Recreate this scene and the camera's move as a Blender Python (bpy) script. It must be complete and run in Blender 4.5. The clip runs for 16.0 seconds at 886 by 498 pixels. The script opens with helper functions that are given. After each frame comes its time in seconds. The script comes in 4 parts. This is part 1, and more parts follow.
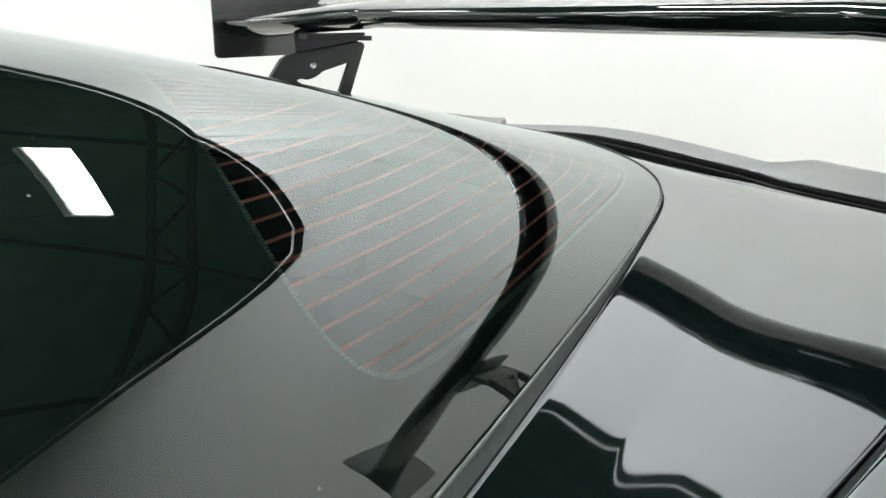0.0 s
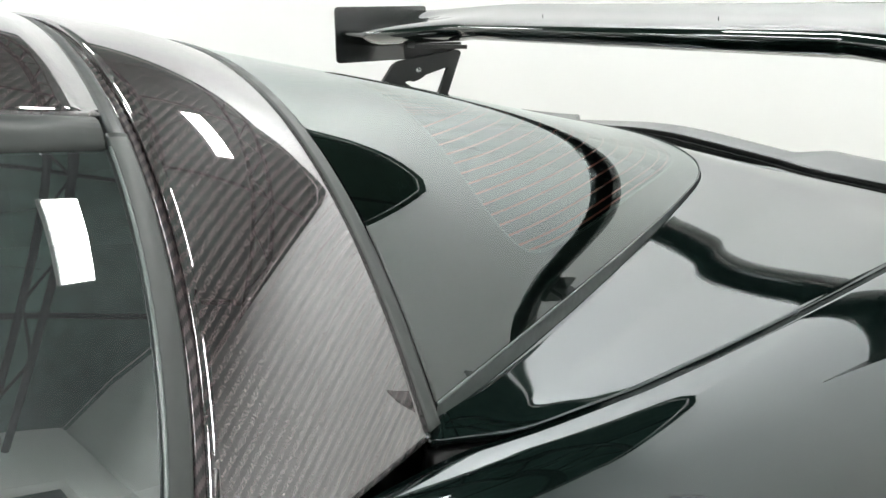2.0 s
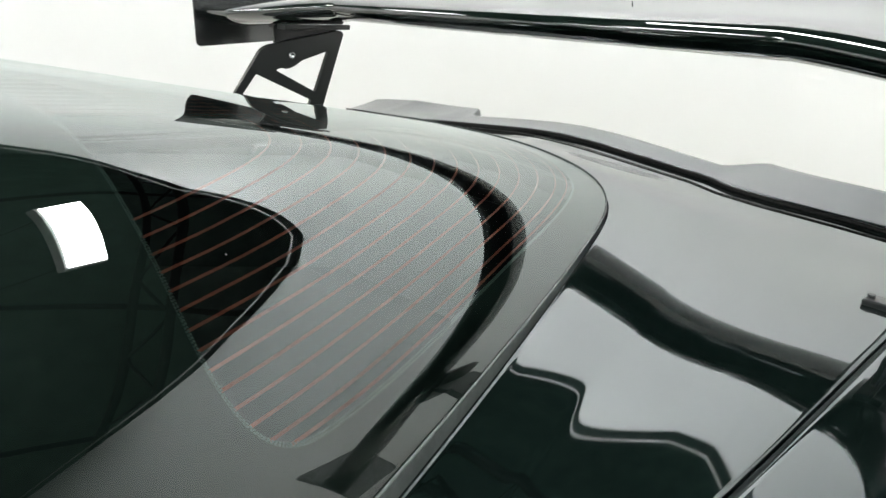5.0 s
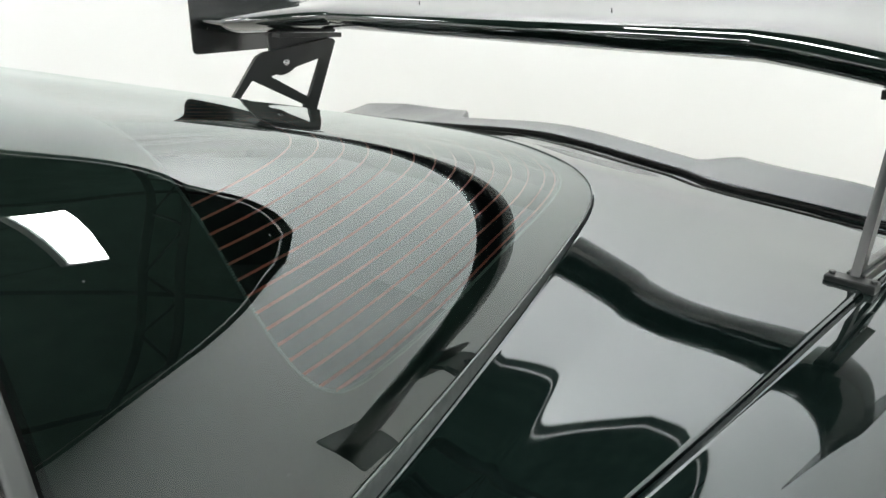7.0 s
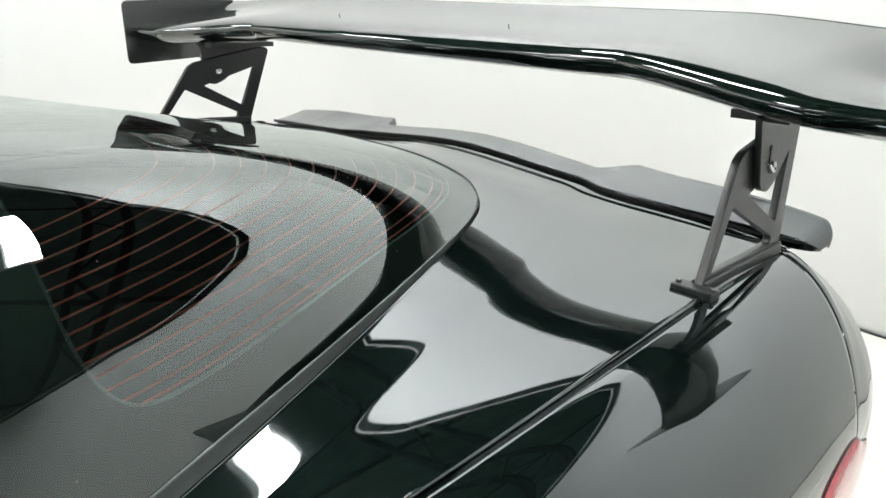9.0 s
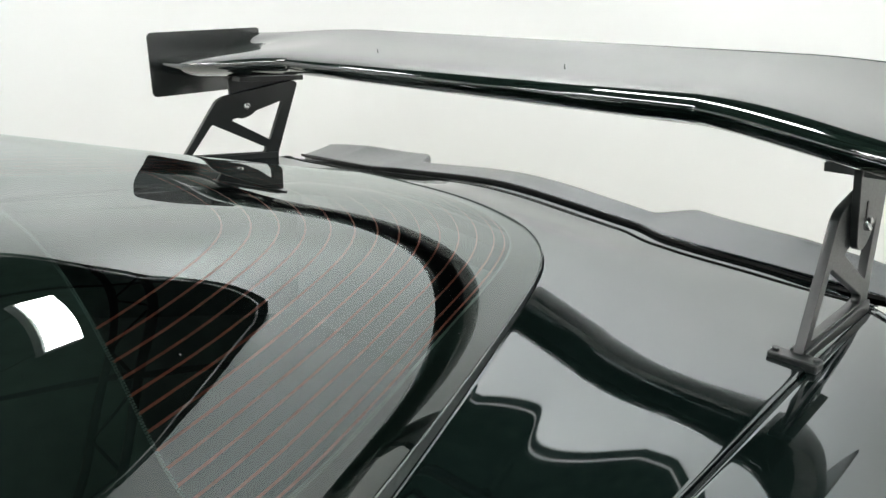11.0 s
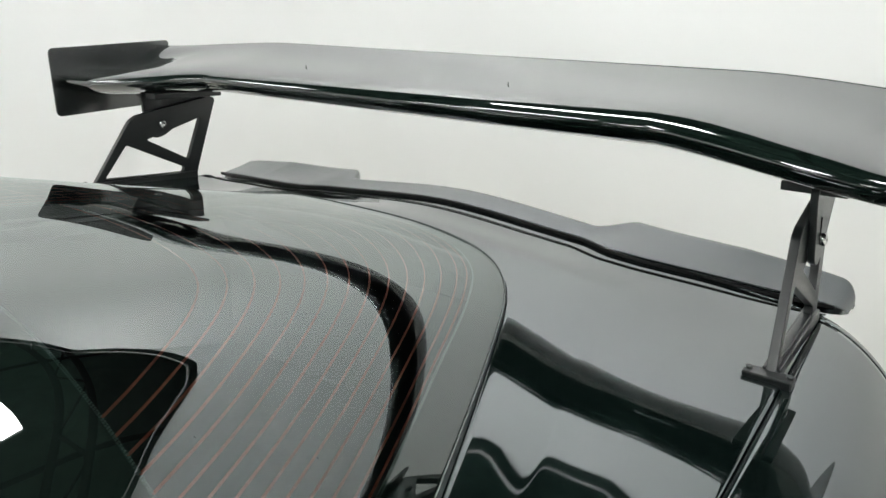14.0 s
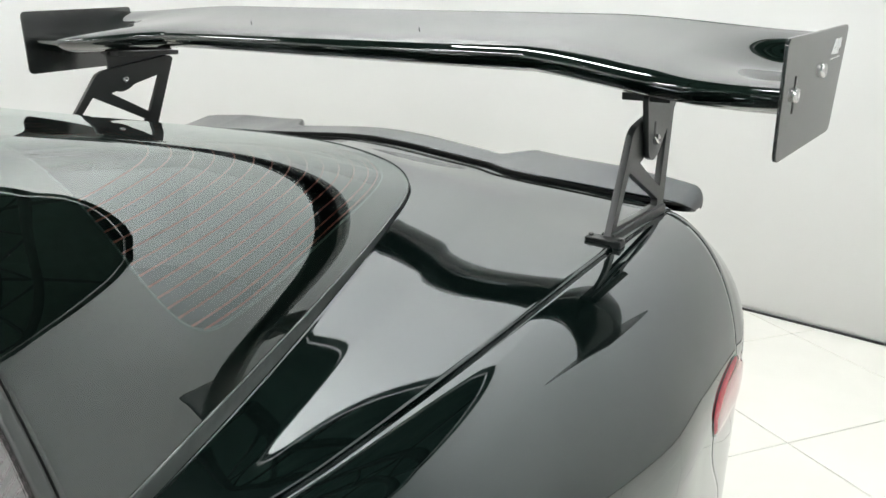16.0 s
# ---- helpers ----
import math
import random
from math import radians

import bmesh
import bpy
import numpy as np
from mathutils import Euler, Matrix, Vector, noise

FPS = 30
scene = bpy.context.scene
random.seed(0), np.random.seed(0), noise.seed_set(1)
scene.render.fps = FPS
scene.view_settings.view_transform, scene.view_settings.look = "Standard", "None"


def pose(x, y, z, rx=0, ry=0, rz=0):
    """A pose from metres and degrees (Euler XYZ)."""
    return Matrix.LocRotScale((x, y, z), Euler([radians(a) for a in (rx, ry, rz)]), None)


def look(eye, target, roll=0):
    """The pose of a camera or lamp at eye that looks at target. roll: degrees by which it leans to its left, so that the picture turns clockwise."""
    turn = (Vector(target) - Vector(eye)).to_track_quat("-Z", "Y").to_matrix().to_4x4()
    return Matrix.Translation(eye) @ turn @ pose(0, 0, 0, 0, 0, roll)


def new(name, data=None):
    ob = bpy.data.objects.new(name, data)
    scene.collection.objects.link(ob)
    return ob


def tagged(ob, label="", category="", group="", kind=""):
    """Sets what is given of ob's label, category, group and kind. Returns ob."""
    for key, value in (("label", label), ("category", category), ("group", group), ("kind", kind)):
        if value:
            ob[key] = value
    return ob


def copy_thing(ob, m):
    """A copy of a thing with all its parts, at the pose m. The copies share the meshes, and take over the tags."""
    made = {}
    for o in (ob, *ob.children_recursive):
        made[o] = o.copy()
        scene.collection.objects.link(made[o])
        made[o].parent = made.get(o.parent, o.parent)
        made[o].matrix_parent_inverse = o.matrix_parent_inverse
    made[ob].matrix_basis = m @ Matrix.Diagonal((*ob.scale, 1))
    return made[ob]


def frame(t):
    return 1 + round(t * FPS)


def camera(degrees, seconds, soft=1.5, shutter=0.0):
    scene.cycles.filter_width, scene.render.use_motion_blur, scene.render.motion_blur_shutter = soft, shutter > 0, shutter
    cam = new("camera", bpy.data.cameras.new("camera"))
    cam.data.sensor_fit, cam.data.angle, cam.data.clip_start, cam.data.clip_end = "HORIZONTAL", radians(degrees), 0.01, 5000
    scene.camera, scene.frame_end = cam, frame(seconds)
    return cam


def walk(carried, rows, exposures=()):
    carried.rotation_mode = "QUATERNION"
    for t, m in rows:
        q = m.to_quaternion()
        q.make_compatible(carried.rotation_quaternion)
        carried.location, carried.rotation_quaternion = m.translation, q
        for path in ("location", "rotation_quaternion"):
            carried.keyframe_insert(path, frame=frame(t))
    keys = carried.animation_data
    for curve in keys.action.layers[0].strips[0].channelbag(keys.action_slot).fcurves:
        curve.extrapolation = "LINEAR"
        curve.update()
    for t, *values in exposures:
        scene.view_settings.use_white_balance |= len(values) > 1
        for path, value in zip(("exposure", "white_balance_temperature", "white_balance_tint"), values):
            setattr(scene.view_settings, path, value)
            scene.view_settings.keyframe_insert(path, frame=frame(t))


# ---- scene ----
cam = camera(56.6, 16.0, soft=1.5)
PATH = [
    (0, (0.9135, 0.0071, 1.1748), (-0.5491, 1.2759, 0.6738), 1.96),
    (0.5, (0.9063, -0.0107, 1.1898), (-0.5966, 1.2169, 0.7058), 2.13),
    (1, (0.9698, -0.0630, 1.2046), (-0.5927, 1.0929, 0.7329), 1.93),
    (1.5, (1.0821, -0.1585, 1.2210), (-0.4833, 0.9826, 0.7238), 1.85),
    (2, (1.1585, -0.2622, 1.2167), (-0.3958, 0.8826, 0.6937), 1.80),
    (2.5, (1.1782, -0.2927, 1.2147), (-0.3571, 0.8706, 0.6765), 1.77),
    (3, (1.1645, -0.2782, 1.2174), (-0.3437, 0.9132, 0.6644), 2.04),
    (3.5, (1.0647, -0.1153, 1.2349), (-0.4273, 1.0905, 0.6692), 2.21),
    (4, (0.9642, 0.0346, 1.2456), (-0.5070, 1.2589, 0.6653), 2.28),
    (6.5, (1.0125, -0.0370, 1.2632), (-0.3997, 1.2406, 0.6521), 1.50),
    (7, (1.0230, -0.0505, 1.2629), (-0.3886, 1.2369, 0.6713), 1.46),
    (7.5, (1.0285, -0.0498, 1.2569), (-0.3757, 1.2424, 0.6582), 1.45),
    (8, (1.0506, -0.0377, 1.2578), (-0.3430, 1.2636, 0.6544), 1.56),
    (8.5, (1.1280, -0.0268, 1.2661), (-0.2593, 1.2762, 0.6517), 1.22),
    (9, (1.1473, 0.0122, 1.3041), (-0.2361, 1.3236, 0.6988), 1.24),
    (9.5, (1.0889, 0.0514, 1.3138), (-0.3037, 1.3536, 0.7097), 1.21),
    (10, (1.0740, 0.0366, 1.3108), (-0.3274, 1.3382, 0.7262), 1.37),
    (12.5, (0.9249, -0.0224, 1.3588), (-0.3982, 1.3709, 0.8035), 1.06),
    (13, (0.9125, -0.0253, 1.3542), (-0.3650, 1.4045, 0.7852), 1.09),
    (13.5, (0.9262, -0.0253, 1.3555), (-0.2951, 1.4516, 0.7838), 1.28),
    (14, (0.9395, -0.0303, 1.3557), (-0.2630, 1.4673, 0.7977), 1.17),
    (14.5, (0.9480, -0.0356, 1.3426), (-0.2354, 1.4740, 0.7764), 1.10),
    (15, (1.0027, -0.0547, 1.3275), (-0.1785, 1.4584, 0.7659), 1.01),
    (15.5, (1.1039, -0.1076, 1.3114), (-0.0760, 1.4036, 0.7421), 0.72),
    (16, (1.1815, -0.1789, 1.2910), (0.0313, 1.3545, 0.7202), 0.87),
]
walk(cam, [(t, look(eye, target, roll)) for t, eye, target, roll in PATH], ((0, 0.0), (9.5, -0.03), (12.5, -0.28), (14, -0.32), (16, -0.29)))

# ---------------------------------------------------------------- light
world = bpy.data.worlds.new("world")
scene.world = world
world.use_nodes = True
world.node_tree.nodes["Background"].inputs[0].default_value = (0.9, 0.95, 1.0, 1)
world.node_tree.nodes["Background"].inputs[1].default_value = 0.02
scene.view_settings.exposure = 0.0

LAMP_Z = 4.6
LAMP_POWER = 61.0
LAMPS = ((-1.82, 2.66), (0.45, 1.85), (-4.9, -0.8), (-2.4, -1.4), (2.55, 0.2), (2.5, -2.4), (-4.6, -3.9), (-2.1, -3.9), (0.4, -3.6), (2.4, -4.6))
LAMP_TURN = radians(17)


# ---------------------------------------------------------------- materials
def material(name, colour, rough=0.5, metal=0.0, ior=1.5, coat=0.0, noise_scale=0.0, spread=0.0, bump=0.0, bump_scale=0.0, rough_spread=0.0):
    m = bpy.data.materials.new(name)
    m.use_nodes = True
    nodes, links = m.node_tree.nodes, m.node_tree.links
    b = nodes["Principled BSDF"]
    b.inputs["Base Color"].default_value = (*colour, 1)
    b.inputs["Roughness"].default_value = rough
    b.inputs["Metallic"].default_value = metal
    b.inputs["IOR"].default_value = ior
    b.inputs["Coat Weight"].default_value = coat
    b.inputs["Coat Roughness"].default_value = 0.02
    where = nodes.new("ShaderNodeTexCoord")
    if noise_scale:
        n = nodes.new("ShaderNodeTexNoise")
        n.inputs["Scale"].default_value = noise_scale
        n.inputs["Detail"].default_value = 6
        links.new(where.outputs["Object"], n.inputs["Vector"])
        if spread:
            r = nodes.new("ShaderNodeMix")
            r.data_type = "RGBA"
            r.inputs[6].default_value = (*[c * (1 - spread) for c in colour], 1)
            r.inputs[7].default_value = (*[min(1, c * (1 + spread)) for c in colour], 1)
            links.new(n.outputs["Fac"], r.inputs[0])
            links.new(r.outputs[2], b.inputs["Base Color"])
        if rough_spread:
            k = nodes.new("ShaderNodeMapRange")
            k.inputs["From Min"].default_value, k.inputs["From Max"].default_value = 0.35, 0.7
            k.inputs["To Min"].default_value, k.inputs["To Max"].default_value = rough, rough + rough_spread
            links.new(n.outputs["Fac"], k.inputs["Value"])
            links.new(k.outputs["Result"], b.inputs["Roughness"])
    if bump:
        n2 = nodes.new("ShaderNodeTexNoise")
        n2.inputs["Scale"].default_value = bump_scale
        n2.inputs["Detail"].default_value = 4
        links.new(where.outputs["Object"], n2.inputs["Vector"])
        bp = nodes.new("ShaderNodeBump")
        bp.inputs["Strength"].default_value = bump
        bp.inputs["Distance"].default_value = 0.002
        links.new(n2.outputs["Fac"], bp.inputs["Height"])
        links.new(bp.outputs["Normal"], b.inputs["Normal"])
    return m


def glass_material(name, tint, rough=0.0, ior=1.55, film=0.0):
    """Tinted sheet glass: what is behind it shows through the tint, and it mirrors by Fresnel."""
    m = bpy.data.materials.new(name)
    m.use_nodes = True
    nodes, links = m.node_tree.nodes, m.node_tree.links
    nodes.remove(nodes["Principled BSDF"])
    out = nodes["Material Output"]
    clear, gloss, mix, fres = (nodes.new("ShaderNode" + k) for k in ("BsdfTransparent", "BsdfGlossy", "MixShader", "Fresnel"))
    clear.inputs["Color"].default_value = (*tint, 1)
    gloss.inputs["Color"].default_value = (0.95, 1.0, 0.985, 1)
    gloss.inputs["Roughness"].default_value = rough
    fres.inputs["IOR"].default_value = ior
    links.new(fres.outputs[0], mix.inputs[0])
    links.new(clear.outputs[0], mix.inputs[1])
    links.new(gloss.outputs[0], mix.inputs[2])
    # dust: sparse pale specks and a thin uneven film
    place = nodes.new("ShaderNodeTexCoord").outputs["Object"]
    cell, patch, speck, pick, both_, cloud, amount, dirt, dusty = (nodes.new("ShaderNode" + k) for k in ("TexVoronoi", "TexNoise", "Math", "Math", "Math", "Math", "Math", "BsdfDiffuse", "MixShader"))
    cell.inputs["Scale"].default_value, patch.inputs["Scale"].default_value = 55.0, 9.0
    links.new(place, cell.inputs["Vector"]), links.new(place, patch.inputs["Vector"])
    speck.operation, speck.inputs[1].default_value = "LESS_THAN", 0.045
    links.new(cell.outputs["Distance"], speck.inputs[0])
    pick.operation, pick.inputs[1].default_value = "GREATER_THAN", 0.62
    hue = nodes.new("ShaderNodeSeparateColor")
    links.new(cell.outputs["Color"], hue.inputs[0]), links.new(hue.outputs[0], pick.inputs[0])
    both_.operation = "MULTIPLY"
    links.new(speck.outputs[0], both_.inputs[0]), links.new(pick.outputs[0], both_.inputs[1])
    cloud.operation, cloud.inputs[1].default_value = "MULTIPLY", film
    links.new(patch.outputs[0], cloud.inputs[0])
    amount.operation, amount.inputs[1].default_value = "MULTIPLY_ADD", 0.35
    links.new(both_.outputs[0], amount.inputs[0]), links.new(cloud.outputs[0], amount.inputs[2])
    dirt.inputs["Color"].default_value = (0.55, 0.60, 0.62, 1)
    links.new(amount.outputs[0], dusty.inputs[0]), links.new(mix.outputs[0], dusty.inputs[1]), links.new(dirt.outputs[0], dusty.inputs[2])
    links.new(dusty.outputs[0], out.inputs["Surface"])
    return m


def carbon_material(name, gloss=2.3):
    """Clear-coated twill carbon fibre, laid slantwise."""
    m = bpy.data.materials.new(name)
    m.use_nodes = True
    nodes, links = m.node_tree.nodes, m.node_tree.links
    b = nodes["Principled BSDF"]

    def math_node(op, a, c=None):
        n = nodes.new("ShaderNodeMath")
        n.operation = op
        for slot, v in zip(n.inputs, (a, c)):
            if v is None:
                continue
            if isinstance(v, (int, float)):
                slot.default_value = v
            else:
                links.new(v, slot)
        return n.outputs[0]

    uv = nodes.new("ShaderNodeTexCoord").outputs["UV"]
    sep = nodes.new("ShaderNodeSeparateXYZ")
    links.new(uv, sep.inputs[0])
    pitch, lay = 0.0052, radians(60)
    across = math_node("ADD", math_node("MULTIPLY", sep.outputs[0], math.cos(lay)), math_node("MULTIPLY", sep.outputs[1], math.sin(lay)))
    along = math_node("ADD", math_node("MULTIPLY", sep.outputs[0], -math.sin(lay)), math_node("MULTIPLY", sep.outputs[1], math.cos(lay)))
    # twill: slanting ribs, each a row of short tows
    tow = math_node("SUBTRACT", math_node("FRACT", math_node("DIVIDE", along, 0.0023)), 0.5)
    rib = math_node("FRACT", math_node("ADD", math_node("DIVIDE", across, pitch), math_node("MULTIPLY", tow, 0.20)))
    hump = math_node("ABSOLUTE", math_node("SUBTRACT", rib, 0.5))
    twill = math_node("LESS_THAN", hump, 0.24)
    drift = nodes.new("ShaderNodeTexNoise")
    drift.inputs["Scale"].default_value = 900.0
    links.new(uv, drift.inputs["Vector"])
    shade = nodes.new("ShaderNodeMix")
    shade.data_type = "RGBA"
    shade.inputs[6].default_value = (0.014, 0.012, 0.0125, 1)
    shade.inputs[7].default_value = (0.066, 0.051, 0.052, 1)
    links.new(math_node("MULTIPLY", twill, math_node("ADD", drift.outputs[0], 0.35)), shade.inputs[0])
    links.new(shade.outputs[2], b.inputs["Base Color"])
    bp = nodes.new("ShaderNodeBump")
    bp.inputs["Strength"].default_value, bp.inputs["Distance"].default_value = 0.25, 0.0004
    bp.invert = True
    links.new(hump, bp.inputs["Height"])
    links.new(bp.outputs["Normal"], b.inputs["Normal"])
    b.inputs["Roughness"].default_value, b.inputs["IOR"].default_value = 0.45, 1.22
    b.inputs["Coat Weight"].default_value, b.inputs["Coat Roughness"].default_value, b.inputs["Coat IOR"].default_value = 1.0, 0.015, gloss
    return m


PAINT = material("black_gloss_paint", (0.0024, 0.0050, 0.0044), 0.02, 0, 2.04, noise_scale=900, rough_spread=0.02)
PAINT.node_tree.nodes["Principled BSDF"].inputs["Specular Tint"].default_value = (0.90, 0.97, 1.0, 1)
WING_BLACK = material("black_gloss_wing", (0.003, 0.0062, 0.0048), 0.025, 0, 1.83, noise_scale=900, rough_spread=0.02)
SATIN = material("satin_black_metal", (0.0045, 0.0064, 0.0062), 0.30, 0, 1.6, noise_scale=400, spread=0.2, rough_spread=0.1)
PLATE_BLACK = material("satin_black_plate", (0.012, 0.0135, 0.0135), 0.16, 0, 2.0, noise_scale=40, spread=0.05, rough_spread=0.03)
RUBBER = material("grey_black_rubber", (0.035, 0.04, 0.038), 0.42, 0, 1.5, noise_scale=60, spread=0.3, rough_spread=0.15)
GAP = material("dark_gap", (0.002, 0.002, 0.002), 0.35, 0, 1.25, noise_scale=60, spread=0.3)
CARBON = carbon_material("twill_carbon")
CARBON_EDGE = carbon_material("twill_carbon_edge", 1.5)
LIP_BLACK = material("satin_black_lip", (0.004, 0.005, 0.0052), 0.08, 0, 1.75, noise_scale=500, spread=0.1, rough_spread=0.04)
LIP_BLACK.node_tree.nodes["Principled BSDF"].inputs["Specular Tint"].default_value = (0.88, 0.96, 1.0, 1)
HATCH_GLASS = glass_material("tinted_hatch_glass", (0.36, 0.42, 0.39), 0.0, 1.81, 0.002)
DOOR_GLASS = glass_material("door_window_glass", (0.42, 0.5, 0.46), 0.0, 3.2, 0.10)
FRIT = material("black_ceramic_frit", (0.020, 0.042, 0.035), 0.6, noise_scale=40, spread=0.15)
FRIT_EDGE = material("pale_frit_edge", (0.20, 0.27, 0.25), 0.6, noise_scale=500, spread=0.3)
HEATER = material("copper_heater_print", (0.50, 0.12, 0.075), 0.6, noise_scale=300, spread=0.25)
GLASS_EDGE = material("ground_glass_edge", (0.10, 0.118, 0.113), 0.25, noise_scale=200, spread=0.2)
SEAL = material("grey_rubber_seal", (0.085, 0.097, 0.095), 0.38, 0, 1.5, noise_scale=120, spread=0.15, rough_spread=0.1)
CARPET = material("black_carpet", (0.004, 0.004, 0.004), 0.95, noise_scale=60, spread=0.4)
STEEL = material("bright_steel", (0.6, 0.6, 0.6), 0.22, 1.0, noise_scale=300, spread=0.15)
RED_LENS = material("red_lamp_lens", (0.36, 0.055, 0.07), 0.06, 0, 1.6, noise_scale=120, spread=0.25)
WHITE_MARK = material("white_decal", (0.75, 0.77, 0.77), 0.4, noise_scale=200, spread=0.08)
PLASTER = material("white_wall_paint", (0.872, 0.876, 0.878), 0.6, noise_scale=1.2, spread=0.02, bump=0.05, bump_scale=60)
TILE = material("cream_floor_tile", (0.80, 0.79, 0.74), 0.12, 0, 1.5, noise_scale=6, spread=0.04, rough_spread=0.08)
GROUT = material("grey_grout", (0.34, 0.33, 0.30), 0.9, noise_scale=80, spread=0.2)
SKIRT = material("black_skirting", (0.02, 0.02, 0.02), 0.5, noise_scale=40, spread=0.3)
ROOF_SHEET = material("dark_roof_sheeting", (0.185, 0.295, 0.260), 0.7, noise_scale=3, spread=0.5)
TRUSS = material("black_steel_truss", (0.008, 0.010, 0.010), 0.6, noise_scale=20, spread=0.3)
HOUSING = material("white_lamp_housing", (0.7, 0.7, 0.7), 0.5, noise_scale=30, spread=0.05)
TYRE = material("black_tyre", (0.015, 0.015, 0.015), 0.8, noise_scale=120, spread=0.3)
RIM = material("dark_alloy_rim", (0.06, 0.06, 0.065), 0.25, 0.8, noise_scale=60, spread=0.1)

LIGHT = bpy.data.materials.new("lamp_diffuser")
LIGHT.use_nodes = True
_b = LIGHT.node_tree.nodes["Principled BSDF"]
_b.inputs["Base Color"].default_value = (0.9, 0.9, 0.9, 1)
_b.inputs["Emission Color"].default_value = (0.99, 1.0, 0.985, 1)
_b.inputs["Emission Strength"].default_value = LAMP_POWER


# ---------------------------------------------------------------- mesh helpers
def mesh_object(name, verts, faces, mat, parent=None, label="", smooth=True, uvs=None):
    me = bpy.data.meshes.new(name)
    me.from_pydata([tuple(float(c) for c in v) for v in verts], [], faces)
    me.materials.append(mat)
    if smooth:
        me.polygons.foreach_set("use_smooth", [True] * len(me.polygons))
    if uvs is not None:
        lay = me.uv_layers.new(name="UVMap")
        idx = np.zeros(len(me.loops), int)
        me.loops.foreach_get("vertex_index", idx)
        lay.data.foreach_set("uv", np.asarray(uvs, float)[idx].ravel())
    me.validate()
    ob = new(name, me)
    ob.parent = parent
    if label:
        ob["label"] = label
    return ob


def grid(name, pts, mat, parent=None, label="", thick=0.0, smooth=True, flip=False, uvs=None, closed=False):
    """A sheet through an array of points [rows, columns, 3]; thick gives it a depth below."""
    pts = np.asarray(pts, float)
    r, c = pts.shape[:2]
    verts = pts.reshape(-1, 3)
    i = np.arange(r * c).reshape(r, c)
    if closed:
        i = np.c_[i, i[:, :1]]
    quads = np.stack([i[:-1, :-1], i[:-1, 1:], i[1:, 1:], i[1:, :-1]], -1).reshape(-1, 4)
    if flip:
        quads = quads[:, ::-1]
    ob = mesh_object(name, verts, quads.tolist(), mat, parent, label, smooth, None if uvs is None else np.asarray(uvs).reshape(-1, 2))
    if thick:
        s = ob.modifiers.new("depth", "SOLIDIFY")
        s.thickness, s.offset = thick, -1
    return ob


def box(name, lo, hi, mat, parent=None, label="", bevel=0.0, turn=0.0):
    bm = bmesh.new()
    bmesh.ops.create_cube(bm, size=1.0)
    for v in bm.verts:
        v.co = Vector([(a + b) / 2 + q * (b - a) for a, b, q in zip(lo, hi, v.co)])
    if bevel:
        bmesh.ops.bevel(bm, geom=bm.edges[:], offset=bevel, segments=3, affect="EDGES", profile=0.6)
    return part(name, bm, mat, parent, label)


def part(name, bm, mat, parent=None, label="", smooth=False):
    me = bpy.data.meshes.new(name)
    bm.to_mesh(me)
    bm.free()
    me.materials.append(mat)
    if smooth:
        me.polygons.foreach_set("use_smooth", [True] * len(me.polygons))
    ob = new(name, me)
    ob.parent = parent
    if label:
        ob["label"] = label
    return ob


def rounded(points, radius, steps=5):
    """A closed outline with its corners rounded."""
    out, n = [], len(points)
    for k in range(n):
        p, a, b = (np.array(points[j % n], float) for j in (k, k - 1, k + 1))
        da, db = a - p, b - p
        ra = min(radius, 0.45 * np.linalg.norm(da), 0.45 * np.linalg.norm(db))
        s, e = p + da / np.linalg.norm(da) * ra, p + db / np.linalg.norm(db) * ra
        for t in np.linspace(0, 1, steps):
            out.append((1 - t) ** 2 * s + 2 * t * (1 - t) * p + t * t * e)
    return out


def plate(name, outlines, x0, x1, mat, parent=None, label="", bevel=0.0008):
    """A flat plate in the y-z plane from x0 to x1; the first outline is its rim, the others are holes."""
    cu = bpy.data.curves.new(name, "CURVE")
    cu.dimensions, cu.fill_mode = "2D", "BOTH"
    cu.extrude, cu.bevel_depth, cu.bevel_resolution = (x1 - x0) / 2 - bevel, bevel, 2
    for o in outlines:
        s = cu.splines.new("POLY")
        s.points.add(len(o) - 1)
        for p, q in zip(s.points, o):
            p.co = (q[0], q[1], 0, 1)
        s.use_cyclic_u = True
    tmp = bpy.data.objects.new(name, cu)
    scene.collection.objects.link(tmp)
    me = bpy.data.meshes.new_from_object(tmp.evaluated_get(bpy.context.evaluated_depsgraph_get()))
    bpy.data.objects.remove(tmp)
    bpy.data.curves.remove(cu)
    xm = (x0 + x1) / 2
    for v in me.vertices:
        a, b, c = v.co
        v.co = (xm + c, a, b)
    me.name = name
    me.materials.clear()
    me.materials.append(mat)
    ob = new(name, me)
    ob.parent = parent
    if label:
        ob["label"] = label
    return ob


